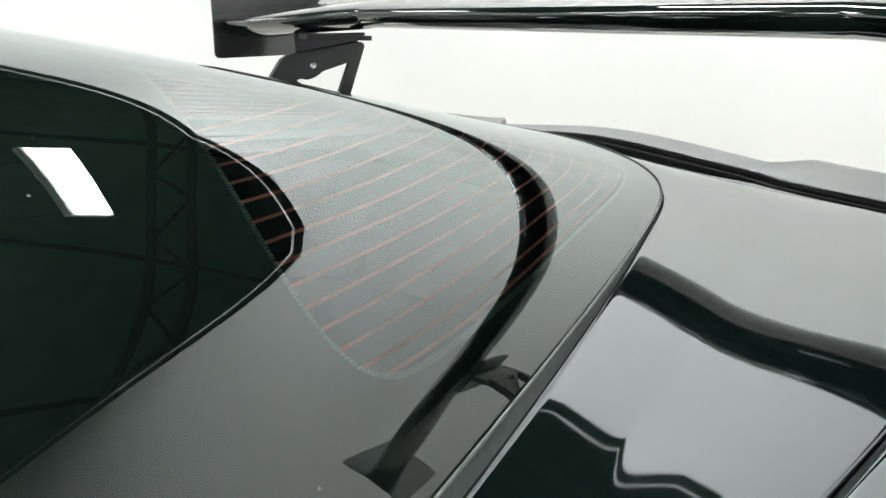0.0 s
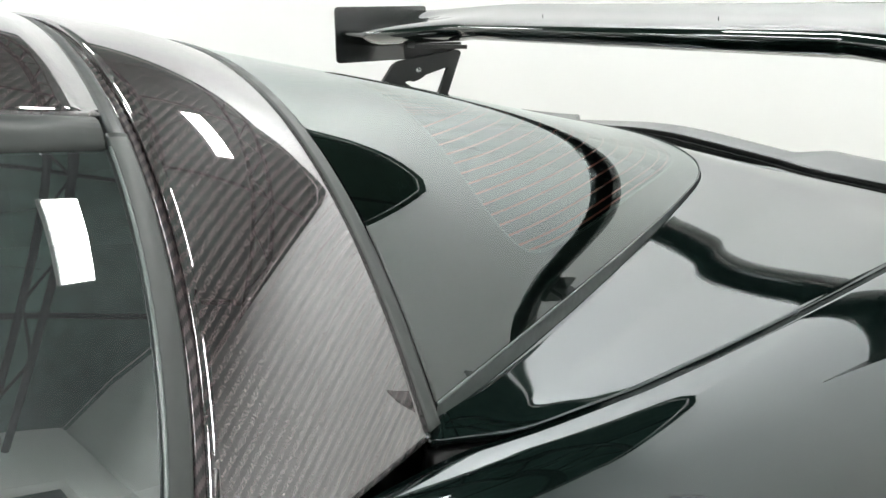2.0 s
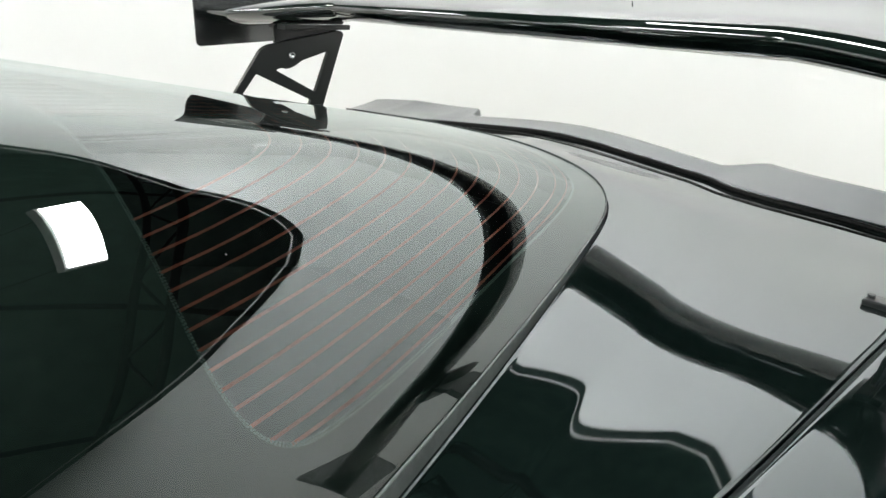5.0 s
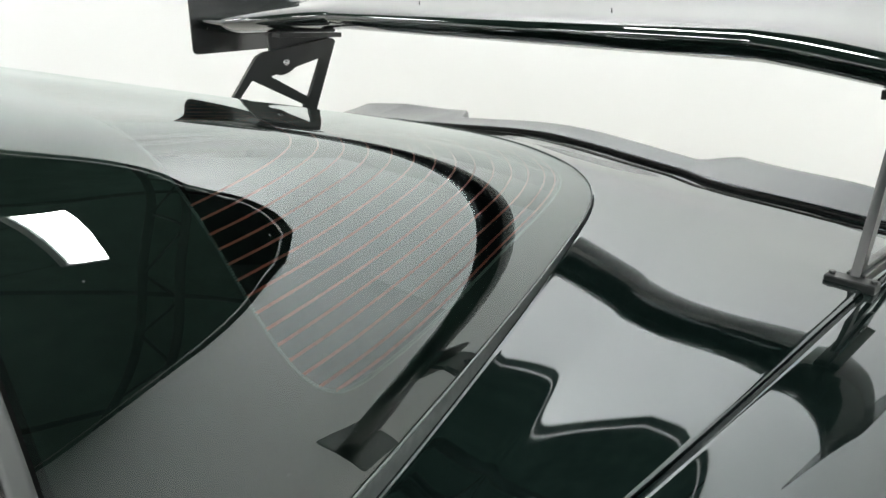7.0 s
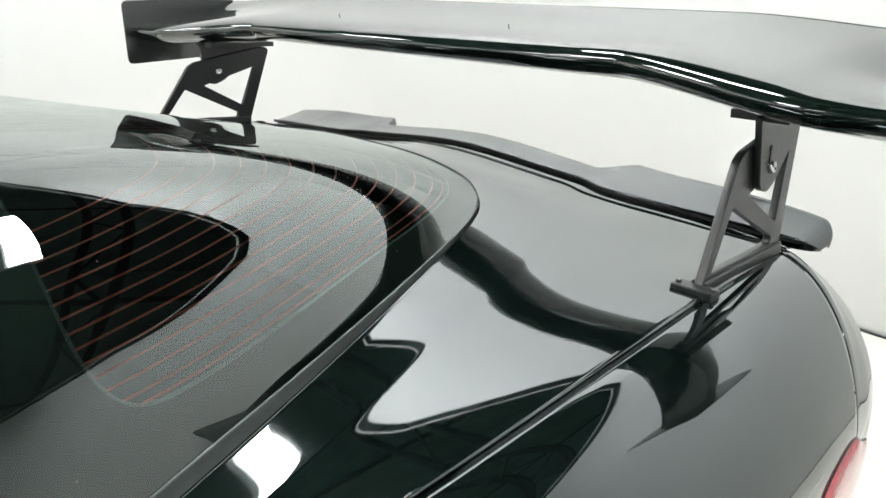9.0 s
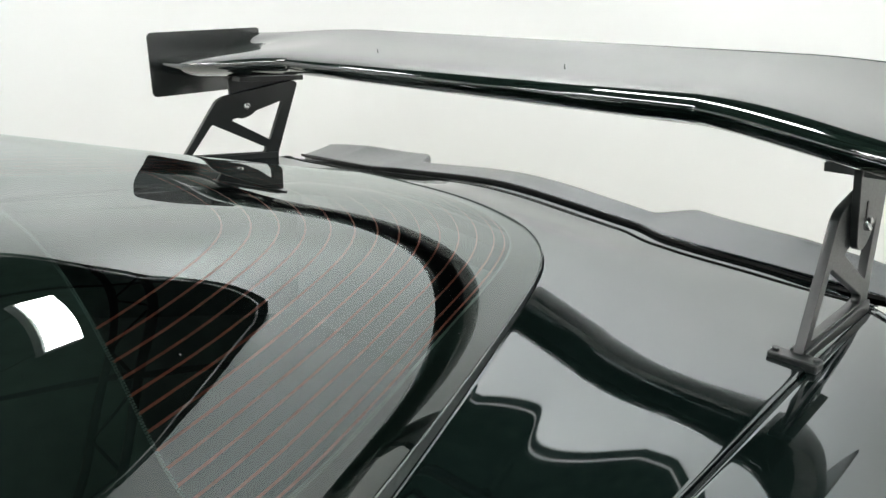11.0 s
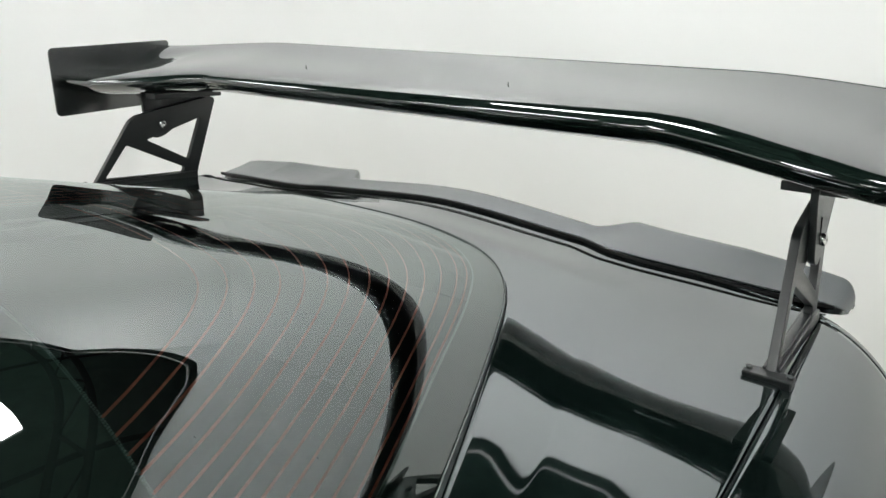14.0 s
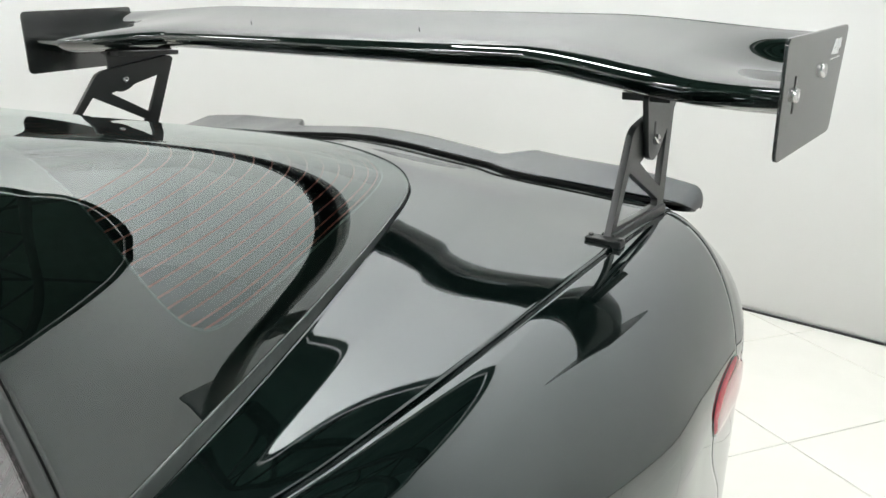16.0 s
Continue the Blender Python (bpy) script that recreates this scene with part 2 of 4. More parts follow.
def tube(name, path, radius, mat, parent=None, label="", sides=8, flat=1.0):
    """A bar along a path of points."""
    path = np.asarray(path, float)
    d = np.gradient(path, axis=0)
    d /= np.linalg.norm(d, axis=1, keepdims=True)
    ref = np.where(np.abs(d[:, 2:3]) > 0.9, np.array([[1.0, 0, 0]]), np.array([[0, 0, 1.0]]))
    a = np.cross(d, ref)
    a /= np.linalg.norm(a, axis=1, keepdims=True)
    b = np.cross(a, d)
    ang = np.linspace(0, 2 * math.pi, sides, endpoint=False)
    rings = path[:, None] + radius * (np.cos(ang)[None, :, None] * a[:, None] + flat * np.sin(ang)[None, :, None] * b[:, None])
    ob = grid(name, rings, mat, parent, label, closed=True)
    bm = bmesh.new()
    bm.from_mesh(ob.data)
    bm.verts.ensure_lookup_table()
    n = len(path)
    for ring in (range(sides), range((n - 1) * sides, n * sides)):
        bm.faces.new([bm.verts[k] for k in ring])
    bmesh.ops.recalc_face_normals(bm, faces=bm.faces[:])
    bm.to_mesh(ob.data)
    bm.free()
    return ob


def disc_bolt(name, centre, axis, radius, depth, mat, parent=None, label="", sides=24, dome=0.3):
    """A round screw head that stands out along x (axis 1 or -1)."""
    rings = [(1.0, 0.0), (1.0, 0.6), (0.86, 0.9), (0.45, 1.0), (0.40, 0.55), (0.001, 0.5)]
    ang = np.linspace(0, 2 * math.pi, sides, endpoint=False)
    pts = [[(centre[0] + axis * depth * h, centre[1] + radius * r * math.cos(t), centre[2] + radius * r * math.sin(t)) for t in ang] for r, h in rings]
    return grid(name, pts, mat, parent, label, closed=True, flip=axis < 0)


def empty(name, at=(0, 0, 0)):
    ob = new(name)
    ob.location = at
    ob.empty_display_size = 0.1
    return ob


# ---------------------------------------------------------------- the car's surfaces (metres: x to its left side, y to its rear)
def smooth(a, b, t):
    t = np.clip((np.asarray(t, float) - a) / (b - a), 0, 1)
    return t * t * (3 - 2 * t)


def half_width(y):
    """Half the width of the glasshouse at its foot."""
    y = np.asarray(y, float)
    return np.where(y > -0.13, 0.775 - 0.43 * y - 0.08 * y * y, 0.8296 + 0.41 * ease(y, 0.256) )


def ease(y, reach):
    """A run-out ahead of the hoop that starts with slope 1 and flattens."""
    t = np.clip(-0.13 - np.asarray(y, float), 0, reach)
    return t - t * t / (2 * reach)


def plain_deck(x, y):
    """The height of the rear deck without its crease."""
    x2, y = np.asarray(x, float) ** 2, np.asarray(y, float)
    flat = smooth(0.93, 1.12, y) * (0.010 * (1 - smooth(0.06, 0.30, x2)) + 0.0035 * np.exp(-((np.sqrt(x2) - 0.20) / 0.13) ** 2))
    return 1.2437 - 0.5715 * y + 0.5193 * y * y - 0.1663 * y ** 3 + x2 * (-0.5997 + 0.7277 * y - 0.3533 * y * y) + 0.2511 * x2 * x2 - flat


def series(coefs, v):
    """A Chebyshev series."""
    return np.polynomial.chebyshev.chebval(v, coefs)


# how the boot lid departs from the plain deck: along the crease, then inwards and outwards from it
LID_LINE = (-0.00218, -0.00122, 0.00605, -0.00393, 0.00170, -0.00053)
LID_INNER = ((0.07924, -0.16388, 0.09943, -0.03640, 0.01714, -0.00349), (0.00730, -0.03274, 0.02537, 0.00339, -0.00773))
LID_OUTER = ((0.11801, -0.12823, -0.02999, 0.05527, -0.04219, 0.01561), (-0.12928, 0.23983, -0.13552, 0.01557, 0.01131), (0.05717, -0.11862, 0.09022, -0.02648))


def crease_x(y):
    """The soft crease that runs back from the glass's front corner."""
    return 0.81 - 0.385 * np.clip(y, 0, 1.15)


def deck(x, y):
    """The boot lid's top: two gently bowed faces that meet in a soft valley along the crease."""
    ax, y = np.abs(np.asarray(x, float)), np.asarray(y, float)
    v = (np.clip(y, -0.05, 1.15) - 0.5) / 0.5
    off = ax - crease_x(y)
    outer = (off + np.sqrt(off * off + 0.006 ** 2)) / 2
    inner = np.maximum(off - outer, -0.2)
    d = series(LID_LINE, v) + inner * series(LID_INNER[0], v) + 10 * inner ** 2 * series(LID_INNER[1], v)
    d = d + outer * series(LID_OUTER[0], v) + 10 * outer ** 2 * series(LID_OUTER[1], v) + 100 * outer ** 3 * series(LID_OUTER[2], v)
    return plain_deck(x, y) + d * (1 - smooth(0.86, 1.12, y))


def foot(y):
    y = np.asarray(y, float)
    back = plain_deck(half_width(np.maximum(y, 0.0)), np.maximum(y, 0.0)) + 0.002
    return back + 0.03 * np.minimum(y, 0)


def crown(y):
    y = np.asarray(y, float)
    return np.where(y > -0.13, 1.1985 - 0.166 * y - 0.0045 * y * y, 1.22 + 0.17 * ease(y, 0.16))


# how the hatch glass swells over the plain arch: powers of the share of the half width, and series along y
GLASS_SWELL = ((0, (0.00005, 0.00008, -0.00039, 0.00055, -0.00027)),
               (2, (-0.00607, -0.00321, 0.02941, -0.03210, 0.01466)),
               (4, (0.05960, 0.00763, -0.18195, 0.16814, -0.05581)),
               (8, (-0.13872, -0.00247, 0.39121, -0.40680, 0.15121)),
               (14, (0.30762, -0.29316, -0.23016, 0.37794, -0.18397)),
               (24, (-0.26127, 0.39328, -0.13111, -0.01280, 0.03845)))


def house(x, y):
    """The height of the glasshouse: roof, hoop and hatch glass."""
    y = np.asarray(y, float)
    n = 4.87 - 1.83 * smooth(0, 0.9, y)
    u = np.abs(x) / half_width(y)
    w, v = np.minimum(u, 1.0), np.clip((y - 0.45) / 0.45, -1, 1.1)
    swell = sum(w ** k * series(c, v) for k, c in GLASS_SWELL)
    return foot(y) + (crown(y) - foot(y)) * (1 - u ** n) + swell * (1 - w * w) * smooth(0.0, 0.2, y)


def glass_outline(n_side=70, n_rear=60):
    """The near half of the hatch glass's outline in plan, from the hoop to the middle of the rear edge."""
    side = [(float(half_width(y)), y) for y in np.linspace(0.028, 0.735, n_side)]
    out = [np.array(p) for p in side]
    first = [np.array((0.4157, 0.735)), np.array((0.372, 0.812)), np.array((0.322, 0.893)), np.array((0.235, 0.892))]
    for t in np.linspace(0, 1, n_rear // 2)[1:]:
        out.append((1 - t) ** 3 * first[0] + 3 * t * (1 - t) ** 2 * first[1] + 3 * t * t * (1 - t) * first[2] + t ** 3 * first[3])
    for t in np.linspace(0, 1, n_rear // 2)[1:]:
        x = 0.235 * (1 - t)
        out.append(np.array((x, 0.8985 - 0.0065 * (x / 0.235) ** 2)))
    return np.array(out)


OUT = glass_outline()


def shut_x(y):
    """Half the width of the boot lid at its shut line."""
    y = np.asarray(y, float)
    return 0.7915 - 0.006 * (y / 0.2) * smooth(0, 0.2, y) - 0.062 * np.clip(y - 0.2, 0, 2) - 0.018 * np.clip(y - 0.2, 0, 2) ** 2 - 0.012 * (1 - smooth(0.0, 0.1, y))


def lid_edge(n_side=110, n_rear=60):
    """The near half of the boot lid's outer edge in plan, from its front corner to the middle of its rear edge."""
    out = [(float(shut_x(y)), y) for y in np.linspace(0.012, 1.10, n_side)]
    x0 = out[-1][0]
    for t in np.linspace(0, 1, n_rear)[1:]:
        x = x0 * (1 - t)
        out.append((x, 1.168 - 0.055 * (x / 0.7) ** 2 - 0.013 * smooth(0.9, 1.0, x / x0)))
    return np.array(out)


LID = lid_edge()


def resample(curve, stations, marks):
    """Points of a polyline at stations 0..1, piece by piece between marked corners (index, station)."""
    curve = np.asarray(curve, float)
    length = np.r_[0, np.cumsum(np.linalg.norm(np.diff(curve, axis=0), axis=1))]
    at = np.interp(stations, [m[1] for m in marks], [length[m[0]] for m in marks])
    return np.stack([np.interp(at, length, curve[:, k]) for k in range(curve.shape[1])], -1)


car = empty("sports_car")
tagged(car, "glossy black sports car with carbon roof and dark hatch glass", "car")


def both(make):
    """Run a builder for the near and the far side."""
    return [make(1), make(-1)]


# boot lid: painted panel round the hatch glass
st = np.r_[np.linspace(0, 0.62, 90), np.linspace(0.62, 1, 70)[1:]]
inner = resample(OUT, st, [(0, 0), (84, 0.66), (len(OUT) - 1, 1)])
outer = resample(LID, st, [(0, 0), (109, 0.66), (len(LID) - 1, 1)])
lane = np.r_[0, 0.005, 0.012, 0.026, np.linspace(0.06, 0.983, 96), 0.992, 1.0]
near = (1 - lane)[None, :, None] * inner[:, None] + lane[None, :, None] * outer[:, None]
shift = np.linalg.norm(outer - inner, axis=1)[:, None]
near = near + ((outer - inner)[:, None] * (0.0026 / shift[:, None]) * (1 - lane)[None, :, None]) - ((outer - inner)[:, None] * (0.0010 / shift[:, None]) * lane[None, :, None])
lid_xy = np.concatenate([near, near[-2::-1] * [-1, 1]])
lid_z = deck(lid_xy[..., 0], lid_xy[..., 1])
lid_z = lid_z - 0.0045 * np.r_[[0] * 100, 0.2, 1.0][None, :] + np.r_[0.0012, 0.0004, 0.0001, [0.0] * 99][None, :] * smooth(0.05, 0.2, lid_xy[..., 1]) * (1 - smooth(0.6, 0.85, lid_xy[..., 1])) - 0.006 * lane[None, :] * (1 - smooth(0.0, 0.15, lid_xy[..., 1]))
grid("boot_lid", np.dstack([lid_xy, lid_z]), PAINT, car, "glossy black painted boot lid round the glass", thick=0.008)

# dark channel below the glass edge and the shut line
def channel(name, curve, width, drop, lab):
    full = np.concatenate([curve, curve[-2::-1] * [-1, 1]])
    d = np.gradient(full, axis=0)
    d /= np.linalg.norm(d, axis=1, keepdims=True)
    nrm = np.stack([d[:, 1], -d[:, 0]], -1)
    rows = [full + nrm * w for w in (-width, width)]
    pts = np.stack([np.c_[r, deck(full[:, 0], full[:, 1]) - drop] for r in rows], 1)
    return grid(name, pts, GAP, car, lab, thick=0.02)


channel("glass_gap", OUT, 0.011, 0.014, "black gap round the hatch glass")
channel("lid_gap", LID, 0.008, 0.013, "black shut line round the boot lid")

# hatch glass
frac = np.linspace(-1, 1, 121)
frac = np.sign(frac) * (1 - (1 - np.abs(frac)) ** 1.25)
ylevel = np.linspace(0, 1, 110)
sheet = []
for k in ylevel:
    y = 0.028 + (0.892 - 0.028) * k
    xs = frac * float(np.interp(y, OUT[:100, 1], OUT[:100, 0]))
    sheet.append([(x, y, float(house(x, y))) for x in xs])
edge_x = float(np.interp(0.892, OUT[:100, 1], OUT[:100, 0]))
for k in np.linspace(0, 1, 5)[1:]:
    sheet.append([(f * edge_x, 0.892 + k * (0.8985 - 0.0065 * (f * edge_x / 0.235) ** 2 - 0.892), float(house(f * edge_x, 0.892 + k * 0.006))) for f in frac])
hatch = grid("hatch_glass", sheet, HATCH_GLASS, car, "dark green-tinted curved hatch glass", flip=False)


def on_glass(x, y, down=0.0):
    return np.stack([x, y, house(x, y) - down], -1)


def ribbon(name, xs, ys, width, mat, lab="", down=0.003, parent=None):
    """A printed line on the inside of the hatch glass."""
    d = np.gradient(np.stack([xs, ys], -1), axis=0)
    d /= np.linalg.norm(d, axis=1, keepdims=True)
    slope = np.abs((house(xs + 0.001, ys) - house(xs - 0.001, ys)) / 0.002)
    w = width / np.sqrt(1 + (slope * np.abs(d[:, 1])) ** 2)
    a = on_glass(xs - d[:, 1] * w / 2, ys + d[:, 0] * w / 2, down)
    b = on_glass(xs + d[:, 1] * w / 2, ys - d[:, 0] * w / 2, down)
    return grid(name, np.stack([a, b], 1), mat, parent or hatch, lab)


# slopes of the foremost and the rearmost heater line, from the middle of the glass outwards
FAN_X = (0, 0.1, 0.2, 0.3, 0.35, 0.4, 0.45, 0.5, 0.55, 0.6, 0.65)
FAN_FRONT = (0, 0.061, 0.184, 0.346, 0.56, 0.909, 1.221, 1.42, 1.72, 1.75, 1.75)
FAN_REAR = (0, 0.2, 0.596, 1.069, 1.5, 1.75, 1.86, 1.82, 1.85, 1.97, 2.4)
fan_at = np.linspace(0, 0.66, 331)
fan_run = [np.cumsum(np.interp(fan_at, FAN_X, k)) * 0.002 for k in (FAN_FRONT, FAN_REAR)]


def fan(q, x):
    """How far back heater line q (0 foremost, 1 rearmost) lies at x."""
    x = np.abs(np.asarray(x, float))
    a, b = (mid + run[250] - np.interp(x, fan_at, run) for mid, run in zip((0.207, 0.507), fan_run))
    y = (1 - q) * a + q * b
    return np.where(y > 0.76, 0.76 + 0.14 * np.tanh((y - 0.76) / 0.14), y)


def field_half(n_front=60, n_side=120):
    """The near half of the heated field's outline in plan: along the front, round the corner, back along the side."""
    out = [(x, 0.206 - 0.0453 * x) for x in np.linspace(0, 0.585, n_front)]
    a, b, c, d = np.array([(0.585, 0.1795), (0.657, 0.1745), (0.653, 0.199), (0.6345, 0.242)])
    for t in np.linspace(0, 1, 24)[1:]:
        out.append(tuple((1 - t) ** 3 * a + 3 * t * (1 - t) ** 2 * b + 3 * t * t * (1 - t) * c + t ** 3 * d))
    at = [float(fan(q, 0.6345)) for q in (0, 1)]
    q = (0.242 - at[0]) / (at[1] - at[0])
    out += [(x, float(fan(q, x))) for x in np.linspace(0.6345, 0, n_side)[1:]]
    return np.array(out)


HALF = field_half()
TURN_AT = 82


def fan_span(q):
    """Where a heater line meets the front edge."""
    p = HALF[20:TURN_AT + 1]
    return float(np.interp(0, p[:, 1] - fan(q, p[:, 0]), p[:, 0]))


for q in [0.0753 * k for k in range(13)] + [0.954]:
    x = np.linspace(-fan_span(q), fan_span(q), 97)
    ribbon("heater_line", x, fan(q, x), 0.0019, HEATER)

# ceramic border: everything outside the heated field, in one ring from the outline to the glass edge
arc_a = np.r_[0, np.cumsum(np.linalg.norm(np.diff(HALF, axis=0), axis=1))]
half_out = np.concatenate([[(x, 0.031) for x in np.linspace(0, 0.757, 60)], OUT])
arc_b = np.r_[0, np.cumsum(np.linalg.norm(np.diff(half_out, axis=0), axis=1))]
at_a = np.r_[np.linspace(0, arc_a[TURN_AT], 90), np.linspace(arc_a[TURN_AT], arc_a[-1], 100)[1:]]
at_b = np.r_[np.linspace(0, arc_b[60], 90), np.linspace(arc_b[60], arc_b[-1], 100)[1:]]
pa = np.stack([np.interp(at_a, arc_a, HALF[:, k]) for k in (0, 1)], -1)
pb = np.stack([np.interp(at_b, arc_b, half_out[:, k]) for k in (0, 1)], -1)


def border(sign):
    rows = []
    for k in np.linspace(0, 0.99, 22):
        q = pa * (1 - k) + pb * k
        rows.append(on_glass(sign * q[:, 0], q[:, 1], 0.0045))
    return grid("ceramic_border", np.array(rows), FRIT, hatch, "dark green-black ceramic border print")


both(border)
for s_ in (1, -1):
    ribbon("border_line", s_ * HALF[TURN_AT + 14:, 0], HALF[TURN_AT + 14:, 1], 0.0024, FRIT_EDGE, "pale edge of the border print", 0.0028)
# dotted edge along the front of the field and round its corner
verts, faces = [], []
front = HALF[:TURN_AT + 18]
arc = np.r_[0, np.cumsum(np.linalg.norm(np.diff(on_glass(front[:, 0], front[:, 1]), axis=0), axis=1))]
for row, (away, size) in enumerate(((-0.0005, 0.0009), (0.0011, 0.0009))):
    for d0 in np.arange(0.002, arc[-1], 0.0024):
        d1 = d0 + (0.0012 if row % 2 else 0)
        c, e = (np.array([np.interp(v, arc, front[:, k]) for k in (0, 1)]) for v in (d1, d1 + 0.0005))
        along = (e - c) / (np.linalg.norm(e - c) + 1e-9)
        out_ = np.array([along[1], -along[0]])
        for sg in (1, -1):
            b0 = len(verts)
            steep = 1 / math.sqrt(1 + float((house(c[0] + 0.001, c[1]) - house(c[0] - 0.001, c[1])) / 0.002) ** 2)
            for t in np.linspace(0, 2 * math.pi, 6, endpoint=False):
                px, py = c[0] + out_[0] * away * steep + size * steep * math.cos(t), c[1] + out_[1] * away + size * math.sin(t)
                verts.append((sg * px, py, float(house(px, py)) - 0.0028))
            faces.append(list(range(b0, b0 + 6)))
tagged(mesh_object("dotted_edge", verts, faces, FRIT_EDGE, hatch, "pale dotted print edge"), kind="stuff")

# ground edge of the glass: a thin pale rim
full = np.concatenate([OUT, OUT[-2::-1] * [-1, 1]])
d = np.gradient(full, axis=0)
d /= np.linalg.norm(d, axis=1, keepdims=True)
nrm = np.stack([-d[:, 1], d[:, 0]], -1)
rim = []
inside = full + nrm * 0.0005
for w, dz in ((0.0, 0.0010), (0.0007, 0.0011), (0.0012, 0.0004), (0.0012, -0.0012), (0.0012, -0.0012), (0.0004, -0.0022), (0.0006, -0.020)):
    rim.append(np.c_[full - nrm * w, house(inside[:, 0] * 0.999, inside[:, 1]) + dz])
grid("glass_edge", np.stack(rim[:4], 1), GLASS_EDGE, hatch, "pale green ground glass edge")
grid("glass_seal", np.stack(rim[4:], 1), SEAL, hatch, "grey rubber seal under the glass edge")


# hoop, roof and door: sheets on the glasshouse
def hoop_bow(u):
    """How far the hoop's front edge runs forward towards its feet."""
    return 0.004 + 0.042 * np.abs(u) ** 12


def house_sheet(name, u0, u1, y0, y1, mat, lab, nu=60, nv=14, lift=0.0, thick=0.006, bow0=0.0, bow1=0.0, arch=0.0, drop=()):
    us = np.linspace(u0, u1, nu)
    us = np.sign(us) * (1 - (1 - np.abs(us)) ** 1.2) if u0 < 0 < u1 else us
    out, uv = [], []
    for k in np.linspace(0, 1, nv):
        row = []
        for u in us:
            y = (y0 + bow0 * hoop_bow(u)) * (1 - k) + (y1 + bow1 * hoop_bow(u)) * k
            x = u * float(half_width(y))
            row.append((x, y, float(house(x, y)) + lift))
        out.append(row)
    out = np.array(out)
    if arch:
        du, dv = np.gradient(out, axis=1), np.gradient(out, axis=0)
        nn = np.cross(du, dv)
        nn /= np.linalg.norm(nn, axis=2, keepdims=True)
        out = out + nn * np.sign(nn[..., 2:3]) * arch * (1 - (2 * np.linspace(0, 1, nv) - 1) ** 2)[:, None, None]
    # the feet run on straight below the waist
    for fall in drop:
        a, b = out[:, :1] - out[:, 1:2], out[:, -1:] - out[:, -2:-1]
        out = np.concatenate([out[:, :1] + a * (fall / -a[..., 2:3]), out, out[:, -1:] + b * (fall / -b[..., 2:3])], 1)
    nu = out.shape[1]
    arc = np.concatenate([np.zeros((nv, 1)), np.cumsum(np.linalg.norm(np.diff(out, axis=1), axis=2), 1)], 1)
    run = np.concatenate([np.zeros((1, nu)), np.cumsum(np.linalg.norm(np.diff(out, axis=0), axis=2), 0)], 0)
    uv = np.dstack([arc, run])
    return grid(name, out, mat, car, lab, thick=thick, flip=False, uvs=uv)


house_sheet("roof_hoop", -0.999, 0.999, -0.108, 0.0135, CARBON, "glossy twill carbon-fibre hoop behind the doors", nu=160, nv=24, lift=0.001, bow0=-1, arch=0.0043, drop=(0.004, 0.004, 0.004))
house_sheet("hoop_lip", -0.999, 0.999, -0.1155, -0.109, CARBON_EDGE, "rolled carbon front edge of the hoop", nu=160, nv=4, lift=-0.003, bow0=-1, bow1=-1)
house_sheet("rear_hoop_seal", -1, 1, 0.0145, 0.0255, RUBBER, "grey-black rubber strip between hoop and glass", nu=120, nv=5, lift=0.002, drop=(0.005, 0.005))
house_sheet("roof_panel", -0.689, 0.689, -1.05, -0.128, CARBON, "removable twill carbon-fibre roof panel", nu=140, nv=40, bow1=-1)
house_sheet("roof_seal", -0.999, 0.999, -0.1265, -0.1168, RUBBER, "black rubber strip between roof and hoop", nu=120, nv=4, lift=-0.001, bow0=-1, bow1=-1)


def door_seals(s):
    top = np.linspace(-1.05, -0.14, 30)
    us = 0.756 + 0.036 * np.linspace(0, 1, 9)
    pts = []
    for k, u in enumerate(us):
        puff = 0.006 * math.sin(math.pi * k / 8)
        x = s * u * half_width(top)
        pts.append(np.stack([x + s * puff, top, house(x, top) + puff], -1))
    grid("window_top_seal", np.stack(pts, 1), RUBBER, car, "grey-black rubber seal over the door window", thick=0.012, flip=s < 0)
    us = np.linspace(0.775, 1.0, 40)
    pts = []
    for k, y in enumerate(np.linspace(-0.1300, -0.1160, 9)):
        puff = 0.0012 * math.sin(math.pi * k / 8)
        yy = y - hoop_bow(us)
        x = s * us * half_width(yy)
        pts.append(np.stack([x + s * puff * 0.7, yy, house(x, yy) + 0.7 * puff], -1))
    grid("window_rear_seal", np.stack(pts, 1), RUBBER, car, "grey-black rubber seal behind the door window", thick=0.012, flip=s > 0)
    us = np.linspace(0.791, 1.012, 30)
    pts = []
    for k in np.linspace(0, 1, 40):
        y = -1.05 + k * (-0.1315 + 1.05 - hoop_bow(np.minimum(us, 1)))
        x = s * us * half_width(y)
        pts.append(np.stack([x - s * 0.0004, y, house(x, y) - 0.0004], -1))
    rim = np.array(pts)[-1] + np.array([s * 0.0012, 0.0008, 0.0012])
    tube("window_edge", rim, 0.0013, GLASS_EDGE, car, "pale green ground edge of the door window", 6)
    grid("door_window", np.array(pts), DOOR_GLASS, car, "green-tinted frameless door window", flip=s < 0)


both(door_seals)


